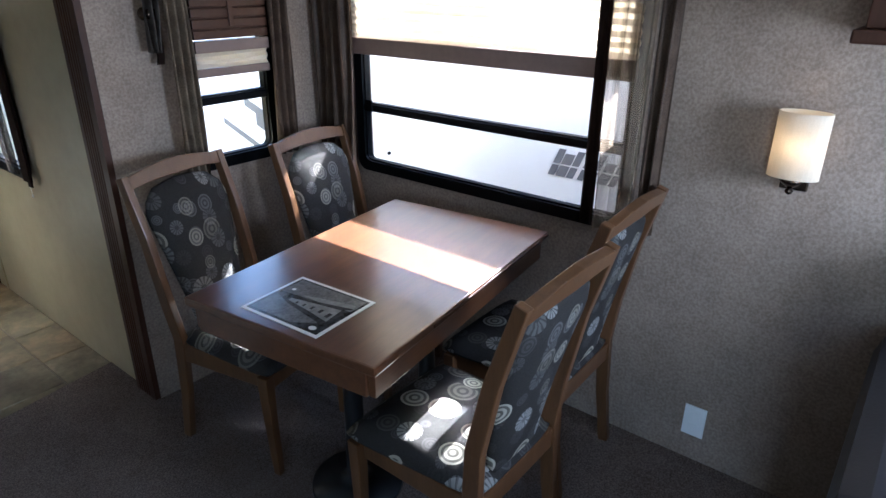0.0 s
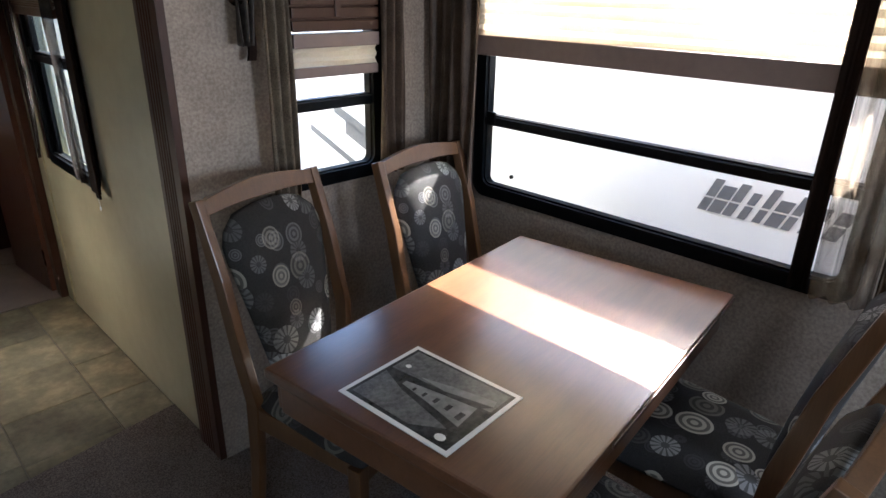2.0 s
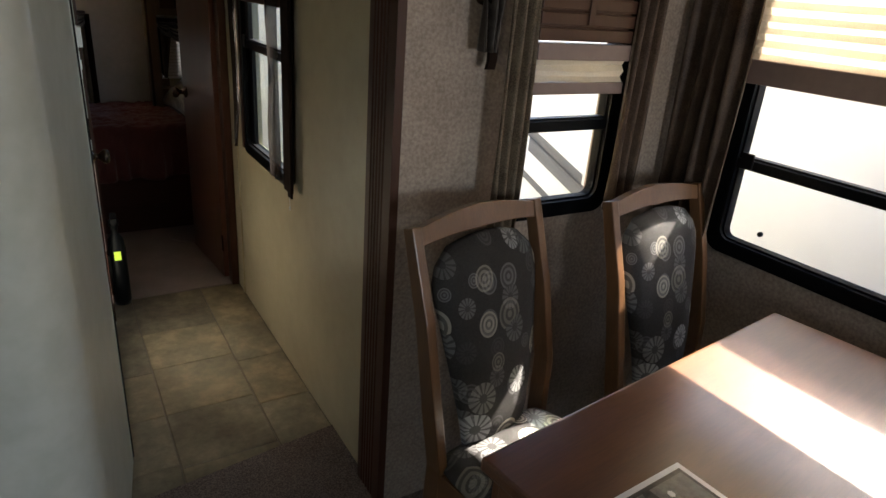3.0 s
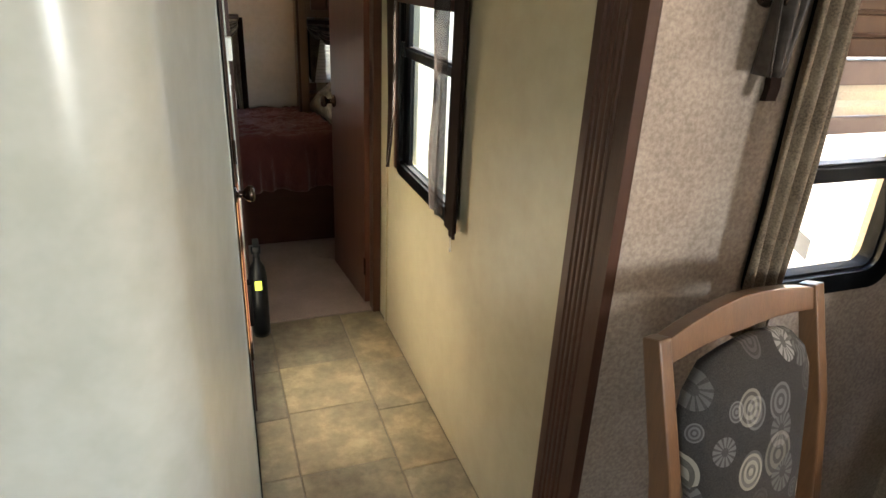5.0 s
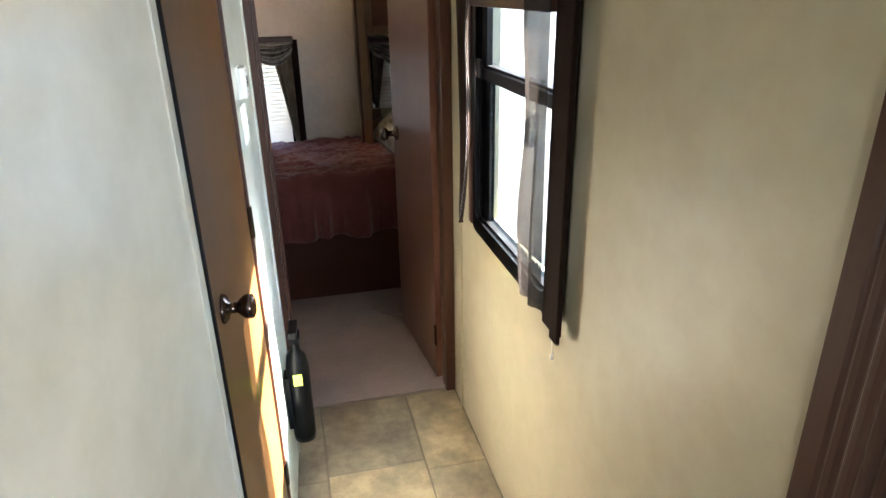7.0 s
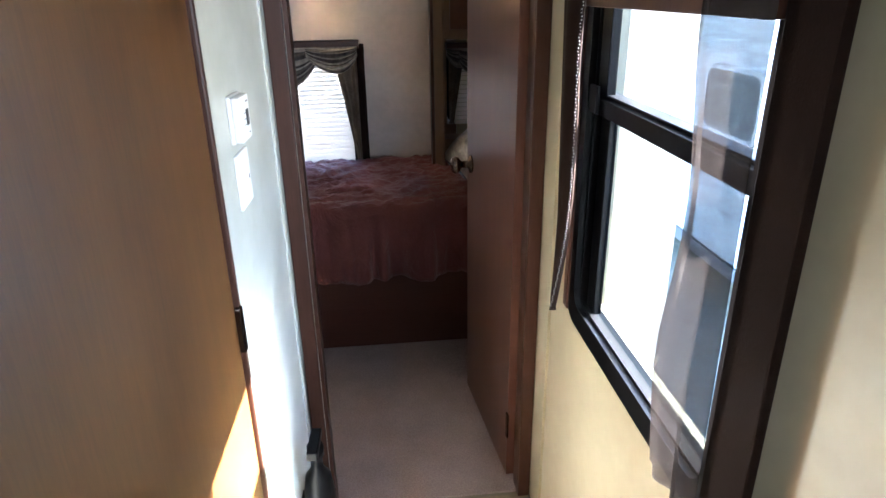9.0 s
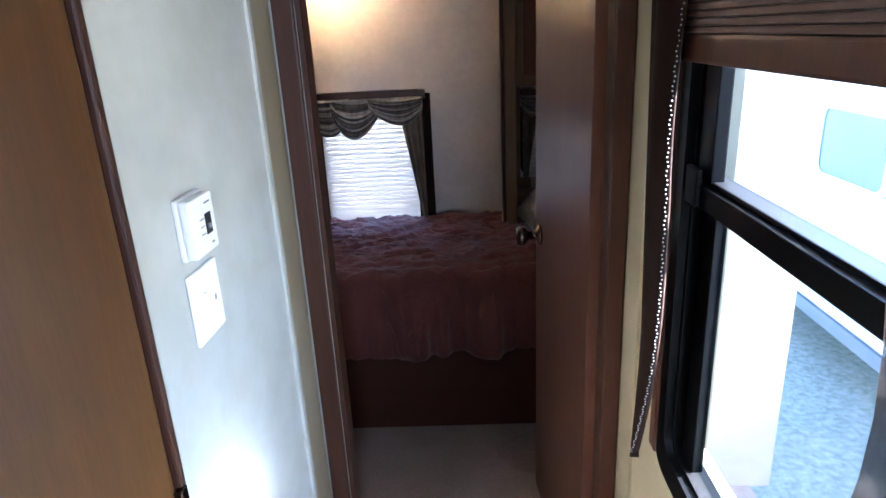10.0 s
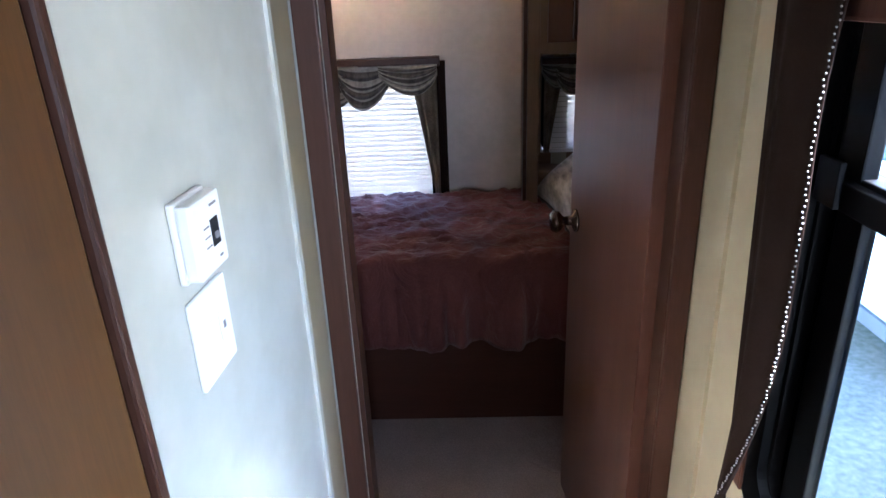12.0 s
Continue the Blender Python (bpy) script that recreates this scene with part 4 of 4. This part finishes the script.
def bead_edge(v):
    """Free edge of the dark curtain: wavy, then running out to a point."""
    return 1.105 + wavy(v, 1.9, 0.018, 1.2) + 0.085 * max(0.0, (v - 0.62) / 0.38) ** 1.2


def hall_curtains():
    g = "hallway curtains"
    z0, z1 = 0.778, 1.88
    t = thing("window_side_panel", "dark brown stiffened side panel hanging at the hallway window", "curtain panel", g)
    block("panel", (-0.036, -0.024), (0.572, 0.646), (z0 - 0.022, z1), M["curtain_brown"], t, bevel=0.003)
    block("hem", (-0.034, -0.026), (0.574, 0.611), (z0 - 0.040, z0 - 0.0225), M["curtain_brown"], t, bevel=0.002)
    drape("curtain", "grey sheer curtain with a scalloped edge at the hallway window", g, "x", -0.052, (0.636, 0.755), (z0 + 0.01, z1), 2, 0.006, "sheer", lambda v: wavy(v, 2.6, 0.014))
    t = thing("curtain", "dark brown curtain with a beaded scalloped edge at the hallway window", "curtain", g)
    bm = bmesh.new()

    def fn(u, v):
        far = 1.285 - 0.09 * v
        y = far + (bead_edge(v) - far) * u
        return (-0.058 + 0.006 * math.sin(u * 9 + 0.8), y, z1 + (z0 - z1) * v)
    cloth(bm, fn, 16, 40, 0.0025)
    part("cloth", bm, M["curtain_brown"], t, smooth=True)
    bm = bmesh.new()
    for k in range(210):
        v = k / 209
        bmesh.ops.create_icosphere(bm, subdivisions=1, radius=0.0011, matrix=Matrix.Translation((-0.063 + 0.001 * math.sin(k * 1.7), bead_edge(v) - 0.001, z1 + (z0 - z1) * v)))
    part("bead_trim", bm, M["bead"], t, "string of white beads", smooth=True)
    t = thing("window_side_board", "dark brown side board of the hallway window", "trim board", g)
    block("board", (-0.02, -0.001), (1.229, 1.256), (0.76, 1.88), M["trim"], t, bevel=0.004)


hall_curtains()


def pull_cord():
    t = thing("blind_cord", "thin white pull cord hanging below the hallway curtain", "cord")
    bm = bmesh.new()
    strip(bm, [(-0.03, 0.60 + 0.003 * math.sin(k * 0.8), 0.86 - 0.012 * k) for k in range(14)], 0.0016, 0.0016)
    part("string", bm, M["white"], t)
    bm = bmesh.new()
    lathe(bm, [(0.0008, 0), (0.003, 0.002), (0.0035, 0.012), (0.001, 0.016)], Matrix.Translation((-0.03, 0.6, 0.69)), 10)
    part("toggle", bm, M["white"], t, smooth=True)


pull_cord()


def window_button():
    bm = bmesh.new()
    lathe(bm, [(0.0005, 0), (0.0075, 0.0), (0.0075, 0.008), (0.005, 0.011), (0.0005, 0.0115)], Matrix.Translation((XW + 0.034, -0.46, 0.85)) @ pose(0, 0, 0, 0, -90), 16)
    part("latch_button", bm, M["black"], bpy.data.objects["window_1"], "black round latch button", smooth=True)


window_button()


# the hall's left wall stands a little askew
ASKEW = Matrix.Translation((XL, 0.72, 0)) @ pose(0, 0, 0, 0, 0, -2.4) @ Matrix.Translation((-XL, -0.72, 0))
for nm in ("wall_hall_left", "door_1", "thermostat", "light_switch", "fire_extinguisher", "trim_corner_bead"):
    bpy.data.objects[nm].matrix_world = ASKEW @ bpy.data.objects[nm].matrix_world


# ---- bedroom ----
def bed():
    t = thing("bed", "bed with a rumpled burgundy comforter on a dark wooden base", "bed")
    x0, x1, y0, y1 = -1.25, 0.52, 2.41, 3.14
    block("base", (x0 + 0.03, x1), (y0, y1), (0.003, 0.36), M["bed_base"], t, "dark wooden bed base", 0.004)
    block("mattress", (x0 + 0.02, x1), (y0 - 0.005, y1), (0.36, 0.575), M["white"], t, "", 0.03)
    bm = bmesh.new()
    sections = [(y1 + 0.005, 0.58), (y1 - 0.02, 0.605)]
    for k in range(56):
        sections.append((y1 - 0.03 - (y1 - y0 - 0.05) * (k + 1) / 56, 0.612))
    for k in range(6):
        a = radians(90 * (k + 1) / 6)
        sections.append((y0 + 0.02 - 0.05 * math.sin(a), 0.565 + 0.047 * math.cos(a)))
    for k in range(12):
        sections.append((y0 - 0.032 - 0.008 * k / 12, 0.565 - 0.235 * (k + 1) / 12))
    ns, nx = len(sections) - 1, 170

    def fn(u, v):
        y, z = sections[round(v * ns)]
        x = x0 + u * (x1 - x0)
        k = min(1.0, max(0.0, (0.60 - z) / 0.2))
        warp = noise.noise(Vector((x * 3, y * 3, 1.0)))
        ridge = 1 - abs(noise.noise(Vector((x * 7 + y * 5 + warp, y * 17 - x * 6 + 2 * warp, 0.5)))) * 2.4
        fine = 1 - abs(noise.noise(Vector((x * 17 - y * 9, y * 26 + x * 11 + warp, 3.5)))) * 2.2
        top = 0.010 * warp + 0.016 * max(0.0, ridge) ** 1.4 + 0.006 * max(0.0, fine) ** 1.4 + 0.004 * noise.noise(Vector((x * 40 - y * 25, y * 60 + x * 18, 8.0)))
        fold = 1.3 * noise.noise(Vector((x * 9 + 0.6 * warp, 4.0, z * 1.1))) + 0.5 * noise.noise(Vector((x * 27, 2.0, z * 2.5)))
        return (x + 0.008 * k * fold, y - k * (0.062 * fold + 0.02), z + (1 - k) * top - k * 0.012 * noise.noise(Vector((x * 6, 0, 0))))
    cloth(bm, fn, nx, ns, 0.006)
    part("comforter", bm, M["comforter"], t, "rumpled burgundy comforter", smooth=True)
    return t


bed()


def pillow(at, rz, size, label):
    t = thing("pillow", label, "pillow", at=at, rz=rz)
    bm = bmesh.new()
    n = 14
    g = {}
    for s in (-1, 1):
        for i in range(n + 1):
            for j in range(n + 1):
                u, v = -1 + 2 * i / n, -1 + 2 * j / n
                h = 0.075 * ((1 - u ** 4) * (1 - v ** 4)) ** 0.6
                g[s, i, j] = bm.verts.new((u * size[0] / 2 * (1 - 0.08 * (1 - v * v)), v * size[1] / 2 * (1 - 0.08 * (1 - u * u)), s * h))
    for s in (-1, 1):
        for i in range(n):
            for j in range(n):
                bm.faces.new((g[s, i, j], g[s, i + 1, j], g[s, i + 1, j + 1], g[s, i, j + 1]))
    bmesh.ops.remove_doubles(bm, verts=bm.verts[:], dist=0.0005)
    part("cover", bm, M["swag"], t, "striped satin cover", smooth=True)
    bm = bmesh.new()
    for k in range(40):
        v = -1 + 2 * k / 39
        bmesh.ops.create_icosphere(bm, subdivisions=1, radius=0.011, matrix=Matrix.Translation((-size[0] / 2 + 0.02 * (1 - v * v), v * size[1] / 2, 0.0)))
    part("fringe", bm, M["ink"], t, "dark fringe along the edge")
    t.matrix_world = pose(*at, 0, -38, rz)
    return t


pillow((0.10, 2.82, 0.735), 8, (0.38, 0.5), "satin pillow with a dark fringe on the bed")


def slat_blind(x0, x1, z0, z1, y):
    t = thing("slat_blind", "white slatted blind lowered over the window", "blind")
    k, z = 0, z0
    while z < z1:
        bm = bmesh.new()
        box(bm, (x0, x1), (-0.011, 0.011), (-0.0006, 0.0006), pose(0, y, z, 52))
        part("slat", bm, M["slats"], t)
        z += 0.0205
    block("bottom_rail", (x0, x1), (y - 0.012, y + 0.012), (z0 - 0.028, z0 - 0.013), M["slats"], t)


slat_blind(-0.90, -0.495, 0.62, 1.10, YB - 0.035)
slat_blind(-0.01, 0.135, 0.80, 1.08, YB - 0.035)


def swag_valance(x0, x1, ztop, y, swags):
    """Gathered satin swags (x0, x1, drop) hanging from a dark board, highlights and shade of the folds coloured in as
    pale and dark bands.
    """
    t = thing("swag_valance", "satin swag valance over the bedroom window, fold highlights and shade in its colour", "valance")
    block("board", (x0, x1), (y - 0.06, y), (ztop, ztop + 0.035), M["trim"], t, bevel=0.004)
    nu, nv = 18, 30
    for s, (a, b, drop) in enumerate(swags):
        bm = bmesh.new()
        lean = 0.25 * (-1) ** s

        def fn(u, v):
            arch = math.sin(math.pi * u) ** 0.75
            x = a + (b - a) * (u + lean * arch * v * 0.3)
            z = ztop + 0.012 - 0.018 * v - drop * v * (0.22 + 0.78 * arch)
            fold = abs(math.sin(v * 4.5 * math.pi + 0.9 * u + s))
            return (x, y - 0.066 - 0.012 * s - 0.022 * fold * (0.35 + 0.65 * arch), z)
        cloth(bm, fn, nu, nv, 0.002)
        ob = part("swag", bm, M["swag_lit"], t, smooth=True)
        # bands of faces take the darker tone, painted shade between the folds
        ob.data.materials.append(M["swag_shaded"])
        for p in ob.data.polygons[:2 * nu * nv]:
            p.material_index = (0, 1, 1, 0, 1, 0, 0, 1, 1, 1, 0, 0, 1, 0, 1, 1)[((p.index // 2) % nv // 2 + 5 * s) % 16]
    return t


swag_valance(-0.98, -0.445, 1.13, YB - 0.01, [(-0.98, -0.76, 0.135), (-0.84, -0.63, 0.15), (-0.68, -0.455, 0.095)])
drape("curtain", "tan satin tail curtain beside the bedroom window", "bedroom curtains", "y", YB - 0.075, (-0.46, -0.575), (0.60, 1.13), 2, 0.014, "curtain_tan", lambda v: 0.098 * v ** 0.8)
drape("curtain", "dark brown tail curtain beside the bedroom window", "bedroom curtains", "y", YB - 0.05, (-0.425, -0.47), (0.58, 1.15), 1, 0.012, "curtain_brown")
drape("curtain", "tan satin tail curtain beside the bedside window", "bedroom curtains", "y", YB - 0.07, (-0.04, 0.03), (0.78, 1.10), 2, 0.01, "curtain_tan", lambda v: -0.05 * v)
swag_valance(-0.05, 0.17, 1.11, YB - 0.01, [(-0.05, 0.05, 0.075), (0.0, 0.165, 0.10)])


def headboard_cabinet():
    t = thing("headboard_cabinet", "oak bedside hutch with a window niche, shelf and overhead cupboard", "cabinet")
    block("stile", (-0.125, -0.08), (YB - 0.24, YB - 0.001), (0.36, TOP - 0.001), M["oak"], t, "", 0.004)
    block("moulding", (-0.14, -0.1255), (YB - 0.25, YB - 0.20), (0.60, TOP - 0.001), M["trim"], t, "dark edge moulding", 0.004)
    block("back_panel", (-0.0795, 0.55), (YB - 0.012, YB - 0.001), (0.60, NICHE[2] - 0.001), M["oak"], t, "")
    block("niche_side", (-0.0795, NICHE[0] - 0.001), (YB - 0.02, YB - 0.001), (NICHE[2], 1.16), M["oak"], t, "")
    block("shelf", (-0.0795, 0.5), (YB - 0.14, YB - 0.0125), (0.69, 0.72), M["oak"], t, "", 0.008)
    c = block("cupboard", (-0.0795, 0.55), (YB - 0.20, YB - 0.001), (1.17, TOP - 0.001), M["oak"], t, "oak overhead cupboard")
    block("cupboard_door", (-0.05, 0.2), (YB - 0.216, YB - 0.2005), (1.21, 1.6), M["bed_door"], t, "dark glazed cupboard door", 0.004)
    block("door_pull", (0.035, 0.043), (YB - 0.232, YB - 0.2165), (1.22, 1.38), M["bronze"], t, "metal pull", 0.002)


headboard_cabinet()


def bedroom_lamp():
    t = thing("wall_lamp", "small frosted glass wall lamp in the bedroom", "lamp")
    x, y, z = BEDLAMP
    bm = bmesh.new()
    lathe(bm, [(0.02, -0.05), (0.045, -0.035), (0.055, 0.0), (0.058, 0.05), (0.055, 0.052), (0.05, 0.0), (0.04, -0.03), (0.018, -0.045)], Matrix.Translation((x, y, z)), 24)
    part("shade", bm, M["shade"], t, "frosted shade", smooth=True)
    block("back_plate", (x - 0.03, x + 0.03), (YB - 0.014, YB), (z - 0.05, z + 0.03), M["bronze"], t, bevel=0.003)
    block("arm", (x - 0.008, x + 0.008), (y + 0.04, YB - 0.014), (z - 0.06, z - 0.045), M["bronze"], t, bevel=0.002)


bedroom_lamp()


def floor_mat():
    t = thing("floor_register_mat", "round pale mat edge on the bedroom carpet", "mat", at=(-0.045, 2.255, 0.003))
    bm = bmesh.new()
    lathe(bm, [(0.001, 0.0), (0.168, 0.0), (0.17, 0.003), (0.165, 0.007), (0.001, 0.0065)], Matrix.Diagonal((1.0, 0.8, 1, 1)), 40)
    part("pad", bm, M["carpet"], t, smooth=False)


floor_mat()

# ---- outside ----
structure(block("ground", (-900, 900), (-900, 900), (-1.0, -0.62), M["gravel"]), "pale gravel and grass lot", "ground")


def neighbour_trailer():
    t = thing("travel_trailer", "long white travel trailer with grey decals and rounded windows parked alongside", "trailer")
    x, y0, y1 = 1.74, -5.5, 9.0
    block("body", (x, x + 2.1), (y0, y1), (-0.25, 1.74), M["rv_white"], t, "", 0.05)
    block("roof_edge", (x - 0.012, x + 0.1), (y0, y1), (1.742, 1.80), M["rv_white"], t, "", 0.015)
    block("skirt", (x + 0.002, x + 0.05), (y0 + 0.1, y1 - 0.1), (-0.33, -0.251), M["rv_grey"], t, "grey lower skirt")
    # grey emblem: slanted bars in place of the maker's lettering, split by a pale line
    for y, w, top in ((-0.85, 0.035, 0.80), (-0.90, 0.05, 0.78), (-0.95, 0.035, 0.80), (-1.005, 0.03, 0.775), (-1.06, 0.03, 0.805), (-1.115, 0.05, 0.77), (-1.165, 0.03, 0.80), (-1.235, 0.055, 0.775), (-1.31, 0.05, 0.775)):
        for z0, z1 in ((0.727, top), (0.665, 0.718)):
            bm = bmesh.new()
            box(bm, (x - 0.005, x - 0.0005), (y - w / 2, y + w / 2), (z0, z1))
            for v in bm.verts:
                v.co.y -= (v.co.z - 0.66) * 0.42
            part("emblem_bar", bm, M["rv_grey"], t)
    for u0, u1, z0, z1 in ((3.40, 4.06, 0.50, 0.93), (5.62, 6.42, 0.45, 0.91)):
        bm = bmesh.new()
        ring_frame(bm, "x", x - 0.02, x + 0.004, (u0, u1, z0, z1), (u0 + 0.035, u1 - 0.035, z0 + 0.035, z1 - 0.035), 0.08, 0.06)
        w = part("window", bm, M["rv_white"], t, "white rounded window frame")
        block("window_pane", (x - 0.008, x - 0.002), (u0 + 0.02, u1 - 0.02), (z0 + 0.02, z1 - 0.02), M["rv_window"], w, "tinted pane")
    for u0, u1, z, w in ((1.02, 1.62, 0.50, 0.06), (0.85, 1.50, 0.36, 0.09), (1.1, 1.9, 0.27, 0.04)):
        bm = bmesh.new()
        box(bm, (x - 0.006, x - 0.001), (u0, u1), (z, z + w))
        for v in bm.verts:
            v.co.z += (v.co.y - u0) * 0.34
        part("stripe", bm, M["rv_grey"], t, "grey slanted stripe")
    for yy in (-2.6, -1.7):
        bm = bmesh.new()
        lathe(bm, [(0.001, 0), (0.2, 0.0), (0.31, 0.02), (0.33, 0.1), (0.31, 0.2), (0.001, 0.2)], Matrix.Translation((x + 0.05, yy, -0.29)) @ pose(0, 0, 0, 0, 90), 28)
        part("wheel", bm, M["rubber"], t, "", smooth=True)


neighbour_trailer()


# ---- floor tiles ----
tile_meshes = {}
rnd = random.Random(11)


def tile_piece(x0, x1, y0, y1):
    g = 0.0022
    w, h = round(x1 - x0 - g, 3), round(y1 - y0 - g, 3)
    if w < 0.01 or h < 0.01:
        return
    if (w, h) not in tile_meshes:
        bm = bmesh.new()
        b = 0.003
        lo = [bm.verts.new((sx * w / 2, sy * h / 2, -0.004)) for sx, sy in ((-1, -1), (1, -1), (1, 1), (-1, 1))]
        up = [bm.verts.new((sx * (w / 2 - b), sy * (h / 2 - b), 0.0)) for sx, sy in ((-1, -1), (1, -1), (1, 1), (-1, 1))]
        bm.faces.new(up)
        for k in range(4):
            bm.faces.new((lo[k], lo[(k + 1) % 4], up[(k + 1) % 4], up[k]))
        tile_meshes[w, h] = finish(bm, "tile", M["tile"])
    ob = new("tile", tile_meshes[w, h])
    ob.parent = floor
    ob.location = ((x0 + x1) / 2, (y0 + y1) / 2, 0.0)


COLS = [(-0.19, -0.001, 1.12), (-0.495, -0.19, 1.165), (-0.83, -0.495, 1.147), (-1.15, -0.83, 1.10), (-1.47, -1.15, 1.22), (-1.79, -1.47, 1.05), (-2.11, -1.79, 1.17), (-2.25, -2.11, 1.0)]
for cx0, cx1, first in COLS:
    ys = [YD]
    y = first
    while y > 0.0:
        ys.append(y)
        y -= rnd.choice((0.27, 0.29, 0.29, 0.31))
    ys.append(-0.1)
    for b, a in zip(ys, ys[1:]):
        if cx1 < XL - 0.2 and b > YF:
            continue
        tile_piece(cx0, cx1, a, b)
